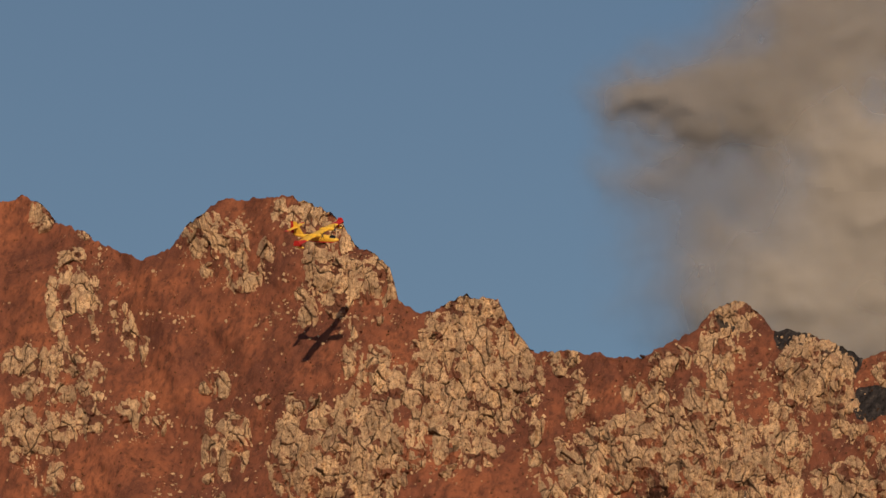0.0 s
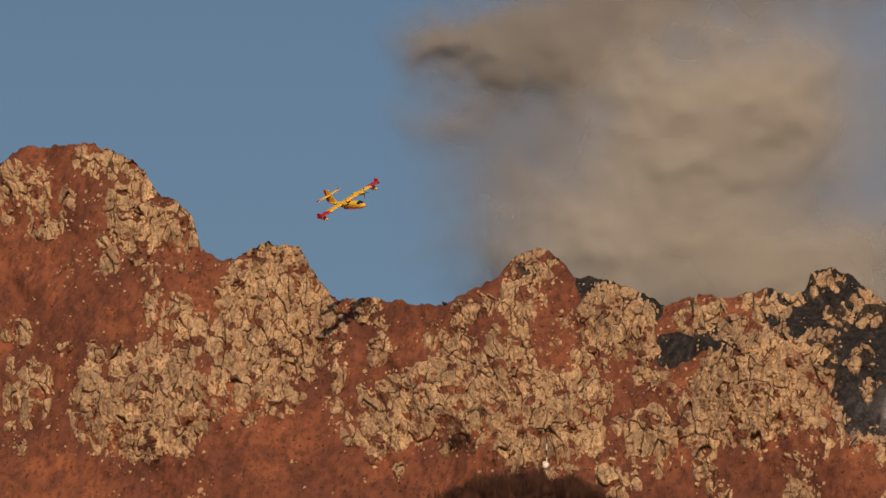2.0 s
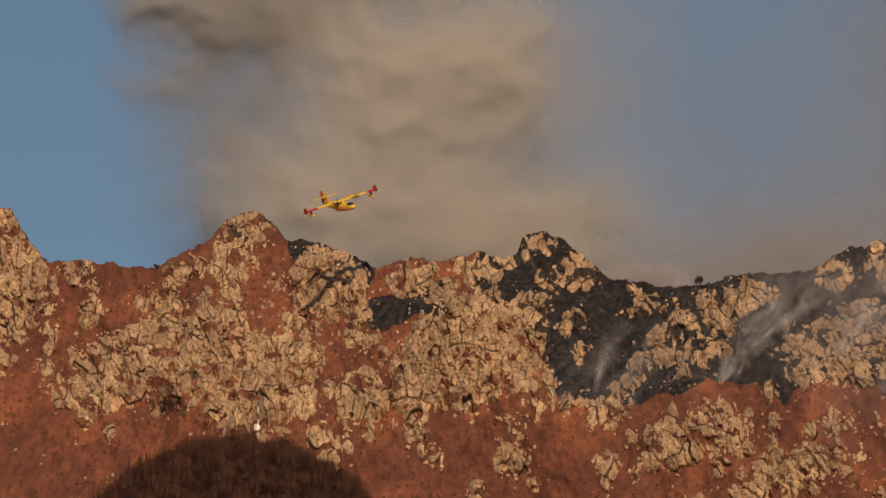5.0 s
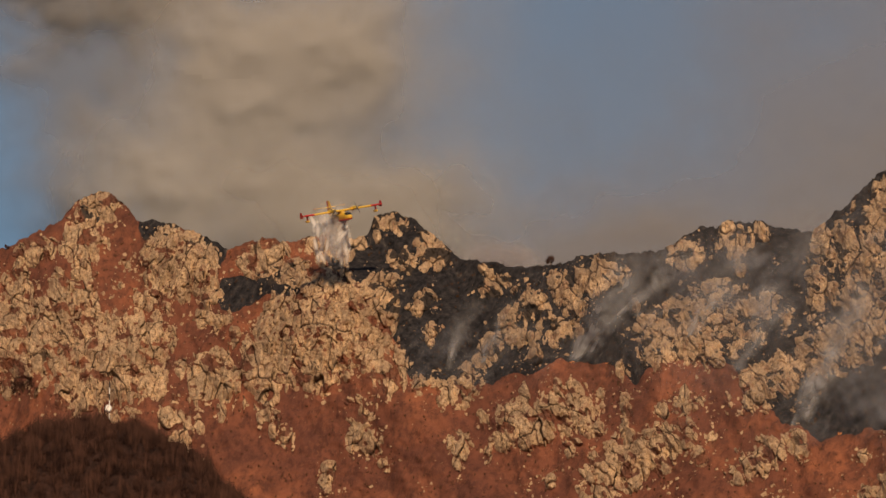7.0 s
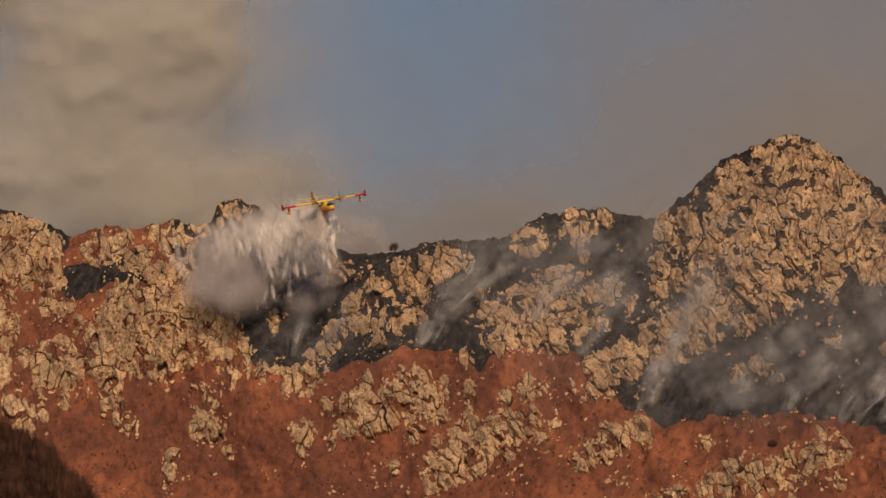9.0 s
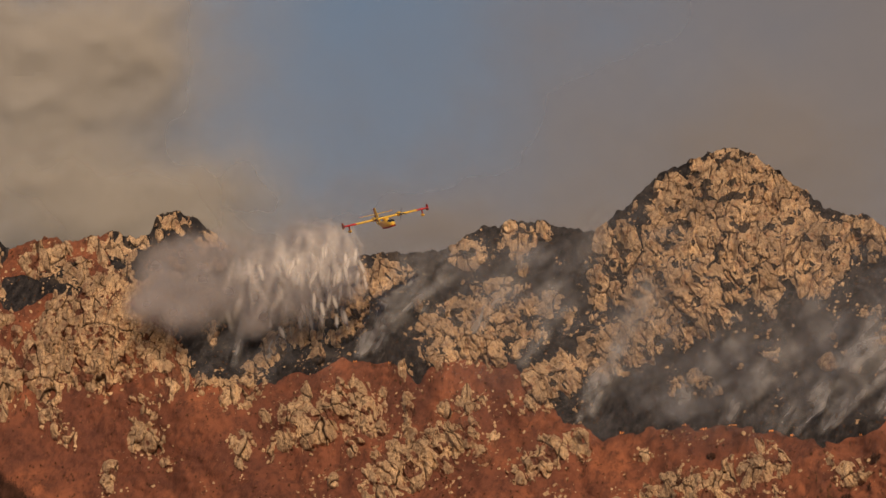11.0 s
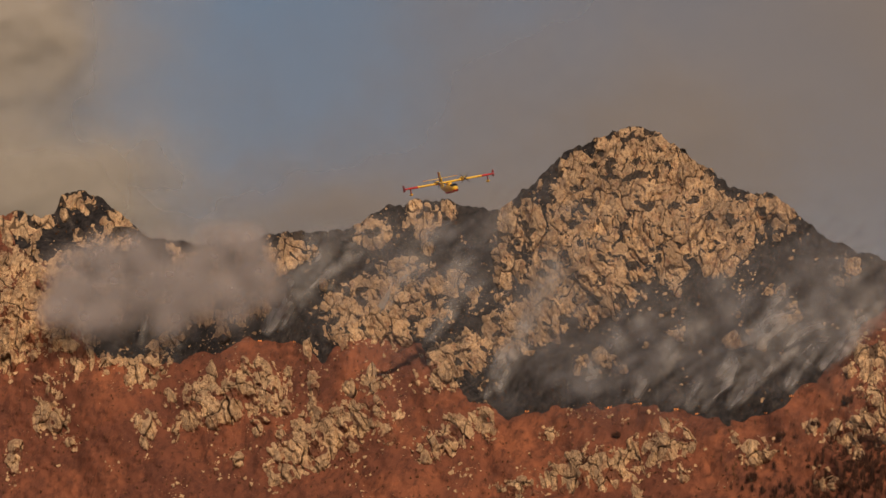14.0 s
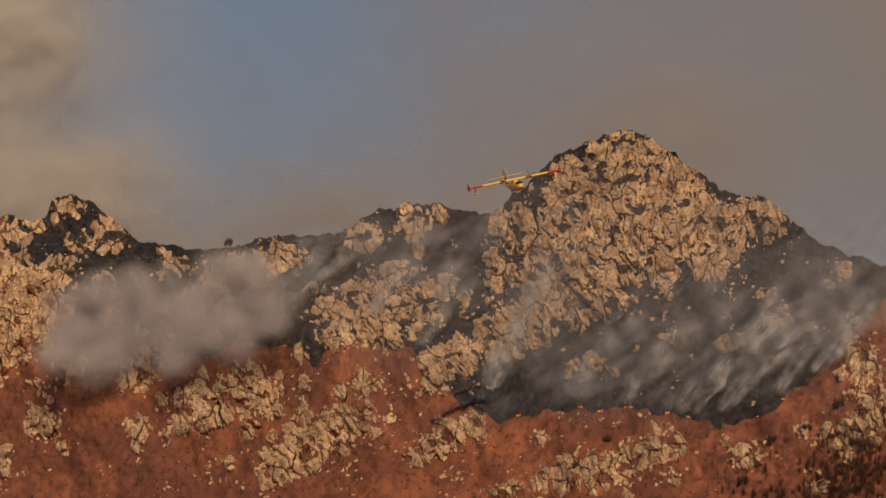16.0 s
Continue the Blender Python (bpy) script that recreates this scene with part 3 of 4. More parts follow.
crag(30.8, -5.2, 6.1, 6.9, 20)
crag(20.3, -7.5, 3.8, 3.4, 0)
crag(13.6, -19.9, 6.1, 5.0, 20)
crag(29.4, -23.7, 3.4, 5.0, 0)
crag(30.8, -31.9, 3.4, 2.7, 0)
crag(6.9, -2.7, 4.2, 2.3, 0)
crag(52.8, -17.0, 5.7, 3.4, -25)
crag(58.9, -30.4, 4.2, 6.9, 0)
crag(66.1, -23.7, 6.1, 5.7, -20)
crag(50.8, -39.0, 8.6, 4.6, -35)
crag(72.8, -32.7, 5.7, 4.6, 0)
crag(88.1, -13.6, 9.2, 6.5, -10)
crag(76.6, -17.0, 5.7, 6.9, 0)
crag(79.5, -25.0, 3.8, 4.6, 0)
crag(65.2, -40.9, 3.4, 3.1, 0)
crag(37.5, -53.7, 7.6, 5.4, -15)
crag(45.1, -47.6, 4.8, 4.2, 0)
crag(108.2, -28.5, 8.6, 4.6, -32)
crag(117.7, -34.6, 9.6, 6.9, -25)
crag(124.4, -22.7, 6.9, 4.2, -20)
crag(95.4, -47.6, 3.1, 4.6, 0)
crag(66.1, -61.0, 18.2, 9.2, -22)
crag(80.5, -61.9, 6.9, 8.0, -10)
crag(41.3, -71.5, 4.2, 4.6, 0)
crag(98.6, -74.7, 17.6, 8.0, -27)
crag(115.8, -57.5, 8.0, 3.4, -15)
crag(55.6, -68.6, 4.8, 3.1, -20)
crag(144.3, -50.7, 13.8, 8.0, -35)
crag(166.4, -38.4, 14.9, 8.0, -33)
crag(197.2, -26.0, 13.8, 9.6, -33)
crag(217.4, -17.4, 7.3, 6.5, -20)
crag(206.9, 14.2, 19.1, 13.4, 0)
crag(188.6, 9.5, 11.5, 8.4, -45)
crag(222.2, 1.7, 9.2, 8.0, 0)
crag(231.9, 4.6, 4.6, 5.7, 0)
crag(237.6, -8.9, 8.6, 12.6, 15)
crag(252.1, -0.3, 10.7, 6.1, 15)
crag(167.4, -4.8, 8.0, 8.8, -20)
crag(178.0, -8.7, 7.3, 8.4, 0)
crag(163.6, -18.2, 6.1, 7.3, -20)
crag(185.7, -14.5, 8.8, 8.0, 0)
crag(175.1, -21.2, 7.6, 9.2, -10)
crag(201.1, -0.1, 5.7, 5.4, 0)
crag(214.6, 21.9, 9.6, 5.7, 20)
crag(118.5, -6.6, 6.5, 6.1, 0)
crag(133.9, -2.5, 6.1, 5.7, 0)
crag(142.5, 1.9, 3.8, 3.4, 0)
crag(112.7, -29.6, 10.7, 6.5, -38)
crag(129.0, -30.6, 8.8, 6.9, -20)
crag(124.2, -39.2, 9.6, 6.1, -30)
crag(144.4, -23.9, 5.4, 4.6, -20)
crag(139.9, -33.9, 4.8, 4.6, 0)
crag(108.9, -41.4, 4.6, 5.0, 0)
crag(128.1, -18.2, 5.7, 3.4, -15)
crag(192.3, -49.0, 6.5, 2.5, -20)
crag(198.1, -50.6, 3.1, 2.5, 0)
crag(241.4, -42.5, 5.0, 2.7, -20)
crag(260.7, -34.3, 3.8, 3.4, 0)
crag(280.0, -18.2, 4.6, 3.1, 0)
crag(253.0, -26.2, 2.7, 1.9, 0)
crag(220.2, -41.4, 3.4, 1.9, 0)
crag(141.4, -76.0, 11.9, 6.5, -30)
crag(101.1, -76.4, 20.1, 8.0, -30)
crag(195.1, -85.4, 21.0, 7.3, -12)
crag(218.6, -79.8, 7.6, 6.9, -20)
crag(286.7, -49.7, 6.9, 7.3, 0)
crag(290.6, -65.1, 7.6, 7.6, -20)
crag(279.9, -74.3, 8.4, 6.1, -35)
crag(270.2, -90.6, 2.7, 3.8, 0)
crag(167.2, -92.6, 8.6, 3.1, 0)
crag(116.5, -53.5, 1.9, 3.1, 0)
crag(97.3, -64.9, 1.9, 3.4, 0)
crag(154.8, -69.9, 3.4, 4.2, 0)
crag(249.0, -79.9, 7.6, 4.2, -35)


# broad rock faces that tie the crags together
crag(205.0, 7.0, 27.0, 18.0, 0)
crag(186.0, -27.0, 38.0, 9.0, -33)
crag(230.0, -3.0, 18.0, 11.0, 15)
crag(-168.0, -8.0, 17.0, 25.0, 0)
crag(-108.0, -35.0, 27.0, 14.0, -20)
crag(-78.0, -45.0, 19.0, 16.0, 0)
crag(-6.0, -32.0, 18.0, 18.0, 10)
crag(-216.0, -37.0, 22.0, 17.0, 0)
crag(-54.0, -9.0, 13.0, 12.0, 10)
crag(120.0, -31.0, 20.0, 7.0, -30)


# ---- small outcrops beside the crags ----
rng_outcrop = np.random.default_rng(23)
for cx, ch, w, t in list(CRAG_SPOTS):
    for _ in range(1 if w * t < 40 else 2):
        a, r = rng_outcrop.uniform(0, 2 * np.pi), rng_outcrop.uniform(1.2, 1.7)
        x1, h1 = cx + r * w * math.cos(a), ch + r * t * math.sin(a)
        if h1 < ridge(np.array([x1]))[0] - 2:
            crag(x1, h1, rng_outcrop.uniform(1.3, 3.0), rng_outcrop.uniform(1.5, 3.6), rng_outcrop.uniform(-25, 10))


# ---- loose stones and shrubs ----
def scatter_stones():
    rng = np.random.default_rng(4)
    n = 60000
    x, h = rng.uniform(-340, 300, n), rng.uniform(-118, 48, n)
    keep = (h < ridge(x) - 1) & (fbm(x / 9 + 0.4 * h / 9, h / 6, 3, 201) + 0.5 * fbm(x / 50, h / 40, 2, 203) + rng.normal(0, 0.06, n) > 0.52)
    x, h = x[keep], h[keep]
    for cx, ch, w, t in CRAG_SPOTS:
        m = int(10 + 0.3 * w * t)
        a, r = rng.uniform(0, 2 * np.pi, m), rng.uniform(0.75, 1.55, m)
        x, h = np.append(x, cx + r * w * np.cos(a)), np.append(h, ch + r * t * np.sin(a))
    keep = (h < ridge(x) - 0.5) & (burnt(x, h) < rng.uniform(0, 2.8, len(x)))
    x, h = x[keep], h[keep]
    p = spot(x, h, depth(x, h) - 0.05)
    size = 0.13 + 0.75 * rng.random(len(x)) ** 4
    v = np.array([(x0, y0, z0) for x0 in (-1, 1) for y0 in (-1, 1) for z0 in (-1, 1)], dtype=float) * 0.75
    f = np.array([(0, 1, 3, 2), (4, 6, 7, 5), (0, 4, 5, 1), (2, 3, 7, 6), (0, 2, 6, 4), (1, 5, 7, 3)])
    pts = v[None] * rng.uniform(0.45, 1.35, (len(x), 8, 3)) * rng.uniform(0.6, 1.3, (len(x), 1, 3))
    turn = rng.uniform(0, np.pi, len(x))
    c, s = np.cos(turn)[:, None], np.sin(turn)[:, None]
    pts = np.stack([pts[..., 0] * c - pts[..., 2] * s, pts[..., 1], pts[..., 0] * s + pts[..., 2] * c], -1) * size[:, None, None] + p[:, None]
    faces = f[None] + 8 * np.arange(len(x))[:, None, None]
    me = mesh_of("loose_stones", pts.reshape(-1, 3), faces.reshape(-1, 4), ROCK)
    tagged(new("loose_stones", me), "pale limestone boulders scattered on the grass slope", "stones", kind="stuff")


def twigs(rng, base, height, width, count, thick):
    """Thin upright blades that fan out from a stem's foot."""
    a = rng.uniform(0, 2 * np.pi, count)
    lean = rng.uniform(0, 1, count) ** 0.7
    root = base + np.stack([np.cos(a), np.sin(a), np.zeros(count)], -1) * (lean * width * 0.35)[:, None]
    tip = base + np.stack([np.cos(a) * lean * width, np.sin(a) * lean * width, height * (1.05 - 0.45 * lean ** 2) * rng.uniform(0.55, 1, count)], -1)
    root[:, 2] += rng.uniform(0, 0.5, count) * height * 0.6
    side = np.stack([np.cos(a + 1.6), np.sin(a + 1.6) * 0.4, np.zeros(count)], -1) * thick
    return np.stack([root - side, root + side, tip + side * 0.25, tip - side * 0.25], 1)


def brush(name, label, places, mat, count, thick, rng):
    quads = np.concatenate([twigs(rng, b, hgt, wid, count, thick) for b, hgt, wid in places])
    me = mesh_of(name, quads.reshape(-1, 3), np.arange(len(quads) * 4).reshape(-1, 4), mat)
    tagged(new(name, me), label, "brush", kind="stuff")


def build_knoll():
    """The wooded knoll in front of the slope; its shade is put into its dark colours."""
    rng = np.random.default_rng(8)
    cx, top, far = -85.0, -61.5, 2100.0

    def crown(x):
        s = (x - cx)
        return top - 1.5 - np.where(s > 0, 0.0068, 0.0066) * s ** 2 - 0.00006 * np.abs(s) ** 3 + 1.5 * perlin(x / 9, x * 0, 71)

    x = np.linspace(-160, 10, 120)
    d = np.linspace(-1, 1, 50)
    xx, dd = np.meshgrid(x, d)
    hh = crown(xx) - 2.5 - 60 * dd ** 2 + fbm(xx / 8, dd * 6, 2, 73)
    p = spot(xx, hh, far + dd * 90)
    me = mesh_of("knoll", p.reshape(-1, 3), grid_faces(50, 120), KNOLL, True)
    tagged(new("knoll", me), "wooded knoll below the cliffs, its shade painted in dark brown", "knoll", kind="structure")
    places = []
    for _ in range(2600):
        px, pd = rng.uniform(-152, 0), rng.uniform(-0.8, 0.2)
        ph = crown(np.array([px]))[0] - 3.0 - 60 * pd ** 2
        tall = 1.0 + 0.9 * float(perlin(np.array([px / 6.0]), np.array([pd * 9.0]), 75)[0])
        places.append((spot(px, ph, far + pd * 90), rng.uniform(2.6, 6.4) * tall, rng.uniform(1.5, 3.6)))
    brush("knoll_brush", "dense leafless brush on a knoll, its shade painted in dark brown", places, BRUSH, 52, 0.06, rng)


def build_slope_brush():
    rng = np.random.default_rng(9)
    places = []
    for cx, ch, rx, rh, n in ((-232, -122, 30, 6, 60), (-327, -90, 14, 8, 60), (-108, -52, 5, 3, 14), (190, -86, 4, 3, 8), (153, -101, 4, 3, 7), (68, -62, 6, 3, 8), (240, -86, 12, 6, 14)):
        for _ in range(n):
            x, h = rng.normal(cx, rx * 0.5), rng.normal(ch, rh * 0.5)
            places.append((spot(x, h, float(depth(np.array([x]), np.array([h]))[0]) - 0.3), rng.uniform(1.2, 3.2), rng.uniform(0.8, 2.0)))
    thicket = []
    for cx, ch, rx, rh, n in ((287, -88, 24, 12, 260), (264, -100, 22, 7, 120), (300, -72, 10, 12, 60), (-327, -92, 14, 7, 60), (-108, -52, 5, 2.5, 30), (-302, -104, 20, 5, 60)):
        for _ in range(n):
            x, h = rng.normal(cx, rx * 0.5), rng.normal(ch, rh * 0.5)
            thicket.append((spot(x, h, float(depth(np.array([x]), np.array([h]))[0]) - 0.3), rng.uniform(1.5, 4.2), rng.uniform(0.9, 2.2)))
    brush("thicket", "dark leafless thicket among the lower rocks", thicket, BRUSH, 44, 0.055, rng)
    for _ in range(6000):
        x, h = rng.uniform(-335, 295), rng.uniform(-118, 40)
        if h < ridge(np.array([x]))[0] - 1:
            places.append((spot(x, h, float(depth(np.array([x]), np.array([h]))[0]) - 0.1), rng.uniform(0.4, 1.3), rng.uniform(0.4, 1.2)))
    brush("slope_shrubs", "low leafless brown shrubs on the grass slope", places, SHRUB, 24, 0.05, rng)


def build_trees():
    """Small bare trees, each with trunk, limbs and a thin crown."""
    rng = np.random.default_rng(12)
    for x, h, size in ((-112, -4.0, 2.6), (71.5, -10.2, 4.2), (190, -87, 5.5), (256, -78, 5.0), (268, -74, 4.5), (246, -92, 5.0), (279, -66, 5.5), (200, -77, 4.0), (288, -80, 6.0)):
        h = min(h, float(ridge(np.array([float(x)]))[0]) - 0.5)
        d = float(depth(np.array([float(x)]), np.array([float(h)]))[0])
        tree = new("bare_tree")
        tree.location = spot(x, h, d)
        tree.location.z -= 0.24 * size
        bm = bmesh.new()
        tips = []
        def limb(a, b, r0, r1):
            m = Matrix.Translation((a + b) / 2) @ (b - a).to_track_quat("Z", "Y").to_matrix().to_4x4()
            bmesh.ops.create_cone(bm, cap_ends=True, segments=6, radius1=r0, radius2=r1, depth=(b - a).length, matrix=m)
        fork = Vector((rng.normal(0, 0.15), 0, size * 0.45))
        limb(Vector((0, 0, 0)), fork, size * 0.028, size * 0.02)
        for i in range(6):
            a = i * 1.05 + rng.uniform(0, 0.6)
            tip = fork + Vector((math.cos(a) * size * 0.24, math.sin(a) * size * 0.24, size * rng.uniform(0.25, 0.5)))
            limb(fork, tip, size * 0.014, size * 0.005)
            tips.append(tip)
        part("trunk", bm, BARK, tree)
        quads = np.concatenate([twigs(rng, np.array(t) - np.array((0, 0, size * 0.34)), size * 0.5, size * 0.27, 150, 0.03) for t in tips])
        crown = new("crown", mesh_of("crown", quads.reshape(-1, 3), np.arange(len(quads) * 4).reshape(-1, 4), BRUSH))
        crown.parent = tree
        tagged(tree, "small leafless dark tree standing on the mountainside", "tree", "bare trees")


def build_mast():
    """A slim measuring mast with a round white dish."""
    mast = new("mast")
    mast.location = spot(-77.6, -64.5, 2118.0)
    for i in range(7):
        bm = bmesh.new()
        bmesh.ops.create_cone(bm, cap_ends=True, segments=8, radius1=0.16, radius2=0.16, depth=1.9, matrix=Matrix.Translation((0, 0, 1.0 + 1.9 * i)))
        part("mast_section", bm, WHITE if i % 2 else BLACK, mast)
    bm = bmesh.new()
    bmesh.ops.create_cone(bm, cap_ends=True, segments=20, radius1=1.15, radius2=0.9, depth=0.5, matrix=Matrix.Translation((-0.4, -0.5, 5.2)) @ pose(0, 0, 0, 90, 0, 0))
    part("dish", bm, WHITE, mast, "round white dish")
    tagged(mast, "slim banded mast with white dish above dark brush", "mast")


def build_flames():
    """Low tongues of fire along the edge of the ash."""
    rng = np.random.default_rng(31)
    xs, hs = zip(*FIRE_EDGE)
    for i in range(13):
        x = rng.uniform(150, 262) if i < 11 else rng.uniform(78, 96)
        xa = np.array([x])
        line = np.linspace(-12, 12, 97) + np.interp(x, xs, hs)
        h = line[np.argmax(burnt(np.full(97, x), line) > 0.5)]
        flame = new("flame")
        flame.location = spot(x, h, float(depth(xa, np.array([h]))[0]) - 0.6)
        for q in range(3):
            bm = bmesh.new()
            s = rng.uniform(0.15, 0.35)
            loft(bm, [(0, 0, s * 0.3, s * 0.3, -s * 0.3, 2), (s * 0.8, 0, s * 0.42, s * 0.4, -s * 0.4, 2), (s * 2.2, 0, s * 0.04, s * 0.05, -s * 0.05, 2)], 8)
            tongue = part("tongue", bm, EMBER, flame, "", True)
            tongue.matrix_basis = pose((q - 1) * 0.5, 0, 0, 0, -90 + rng.uniform(-20, 20), 0)
        tagged(flame, "small orange flame at the edge of burnt grass", "fire", "flames along the fire edge")


scatter_stones()
build_knoll()
build_mast()
build_slope_brush()
build_trees()


# ---- smoke ----
def puff_mesh(seed, mat):
    """A billow: a lumpy open dome of unit radius that bulges to the front."""
    rings, spokes = 26, 72
    r = np.linspace(0.0005, 1, rings)[:, None]
    a = np.linspace(0, 2 * np.pi, spokes, endpoint=False)[None]
    x, z = r * np.cos(a), r * np.sin(a)
    y = -0.55 * (1 - r ** 2) - 0.09 * fbm(x * 1.7 + seed, z * 1.7, 3, 300 + seed) * (1 - r ** 4)
    i = np.arange(rings * spokes).reshape(rings, spokes)
    j = np.roll(i, -1, 1)
    f = np.stack([i[:-1], j[:-1], j[1:], i[1:]], -1).reshape(-1, 4)
    return mesh_of("billow", np.stack([x, y, z], -1).reshape(-1, 3), f, mat, True)


def sheet(name, label, mat, x, h, d, thick, group=""):
    """A layer of smoke over a grid of places, with its thickness from place to place."""
    me = mesh_of(name, spot(x, h, d).reshape(-1, 3), grid_faces(*x.shape), mat, True)
    me.attributes.new("thick", "FLOAT", "POINT").data.foreach_set("value", np.clip(thick, 0, 1).astype(np.float32).ravel())
    return tagged(new(name, me), label, "smoke", group)


def smoke(label, mat, far, lobes, soft, most, bulge, seed, low=-40):
    """A bank of billows: lobes (x, h, half width, half height) melted together, with a ragged, curling rim."""
    xs = [v for x, h, rx, rh in lobes for v in (x - 1.5 * rx, x + 1.5 * rx)]
    hs = [v for x, h, rx, rh in lobes for v in (h - 1.5 * rh, h + 1.5 * rh)]
    x, h = np.meshgrid(np.arange(min(xs), max(xs), 1.5), np.arange(max(min(hs), low), min(max(hs), 170), 1.5))
    x2 = x + 10 * fbm(x / 42, h / 42, 3, seed) + 3 * fbm(x / 12, h / 12, 3, seed + 2)
    h2 = h + 10 * fbm(x / 42, h / 42, 3, seed + 1) + 3 * fbm(x / 12, h / 12, 3, seed + 3)
    field, best, nearest = np.zeros(x.shape), np.full(x.shape, -9.0), np.zeros(x.shape, dtype=int)
    for i, (cx, ch, rx, rh) in enumerate(lobes):
        own = 1 - np.hypot((x - cx) / rx, (h - ch) / rh)
        nearest, best = np.where(own > best, i, nearest), np.maximum(own, best)
        field = np.log(np.exp(6 * field) + np.exp(6 * (1 - np.hypot((x2 - cx) / rx, (h2 - ch) / rh)))) / 6
    f = np.clip((field - 0.12) / soft, 0, 1)
    lump = 1.6 * perlin(x2 / 46, h2 / 40, seed + 5) + 0.35 * perlin(x2 / 17, h2 / 15, seed + 6)
    d = far - bulge * np.sqrt(np.clip(field, 0, 1)) - 0.042 * bulge * lump
    thick = np.clip(most * f * f * (3 - 2 * f), 0, 1).astype(np.float32).ravel()
    thing = new("smoke_cloud")
    p, faces = spot(x, h, d).reshape(-1, 3), grid_faces(*x.shape)
    owner = nearest.ravel()[faces[:, 0]]
    seen = thick[faces].max(1) > 0.002
    owner = islands(np.where(seen, owner, -1).reshape(x.shape[0] - 1, x.shape[1] - 1)).ravel()
    values, counts = np.unique(owner[seen], return_counts=True)
    for value in values[counts >= 30]:
        used, inv = np.unique(faces[owner == value], return_inverse=True)
        me = mesh_of("billow", p[used], inv.reshape(-1, 4), mat, True)
        me.attributes.new("thick", "FLOAT", "POINT").data.foreach_set("value", thick[used])
        new("billow", me).parent = thing
    return tagged(thing, label, "smoke")


CLOUDS = [
    smoke("huge sunlit tan smoke column rising behind the ridge", SMOKE_TAN, 2760, [(-30, 38, 66, 62), (-6, 62, 56, 46), (-58, 12, 50, 48), (-6, 4, 66, 44), (-46, -8, 62, 34), (-34, 62, 48, 40)], 0.72, 0.95, 28, 301),
    smoke("grey-brown smoke crown leaning over the column", SMOKE_GREY, 2900, [(-96, 78, 40, 24), (-70, 90, 50, 28), (-40, 106, 66, 34), (4, 120, 84, 40), (-110, 82, 26, 15)], 0.62, 0.92, 22, 311),
    smoke("thin smoke beside the tan column, its shade painted in grey", SMOKE_GREY, 3050, [(-90, 40, 42, 52), (-86, 8, 40, 46), (-102, 60, 32, 30), (-70, 60, 56, 56)], 0.9, 0.78, 14, 321),
    smoke("fading tan smoke at the edge of the column", SMOKE_TAN, 2820, [(14, 60, 66, 80), (34, 10, 66, 40), (0, 120, 90, 60), (-10, 60, 80, 100)], 1.1, 0.72, 12, 331),
    smoke("pale drifting smoke bank low behind the ridge", SMOKE_TAN, 2700, [(0, 8, 46, 24), (-24, 18, 40, 24), (14, -4, 46, 20)], 0.9, 0.7, 10, 341),
    smoke("brown smoke veil spread across the sky", SMOKE_VEIL, 3500, [(215, 20, 170, 110), (330, 60, 220, 180), (120, -6, 120, 46), (270, 120, 170, 110), (60, -10, 100, 36), (190, -10, 180, 64)], 0.85, 0.93, 14, 351),
    smoke("thin grey smoke film over the blue sky", SMOKE_VEIL, 4000, [(70, 40, 170, 130), (150, 80, 180, 130), (30, 0, 140, 80)], 1.0, 0.38, 8, 361),
    smoke("blue-grey smoke haze hanging before the burnt mountainside", SMOKE_HAZE, 2020, [(215, -28, 130, 64), (130, -24, 100, 54), (270, -28, 120, 70)], 1.0, 0.24, 4, 371, -115),
]


def ground_depth(x, h):
    return depth(x, np.minimum(h, ridge(x) + 2.0))


def wisp(x, h, length, lean, foot, head, most):
    """Smoke from one seat of fire: narrow and dense at the ground, widening and thinning as the wind leans it over."""
    k = len(WISP_THINGS)
    u, v = np.meshgrid(np.linspace(0, 1, 60), np.linspace(-1, 1, 25), indexing="ij")
    ang = radians(lean) * (0.7 + 0.35 * u)
    wide = 1.6 * foot + (head - 1.6 * foot) * u ** 0.8
    sway = 0.10 * length * u * perlin(u * 3 + k, u * 0, 401 + k)
    gx = x + length * u * np.sin(ang) + (v * wide + sway) * np.cos(ang)
    gh = h + length * u * np.cos(ang) - (v * wide + sway) * np.sin(ang)
    curl = 0.5 + 0.8 * fbm(v * 1.1 + 0.5 * fbm(u * 4, v * 1.5, 2, k), u * length / 15, 3, 411 + k)
    thick = 1.3 * most * np.clip(1 - v ** 2, 0, 1) ** 1.4 * np.clip(u / 0.06, 0, 1) * np.clip((1 - u) / 0.8, 0, 1) ** 0.9 * np.clip(curl, 0, 1)
    d = ground_depth(gx, gh) - 2 - 9 * u - 2.5 * np.sqrt(np.clip(1 - v * v, 0, 1)) * wide * 0.4
    WISP_THINGS.append(sheet("smoke_wisp", "thin pale smoke wisp drifting up from burnt slope", SMOKE_WISP, gx, gh, d, thick, "smoke wisps"))


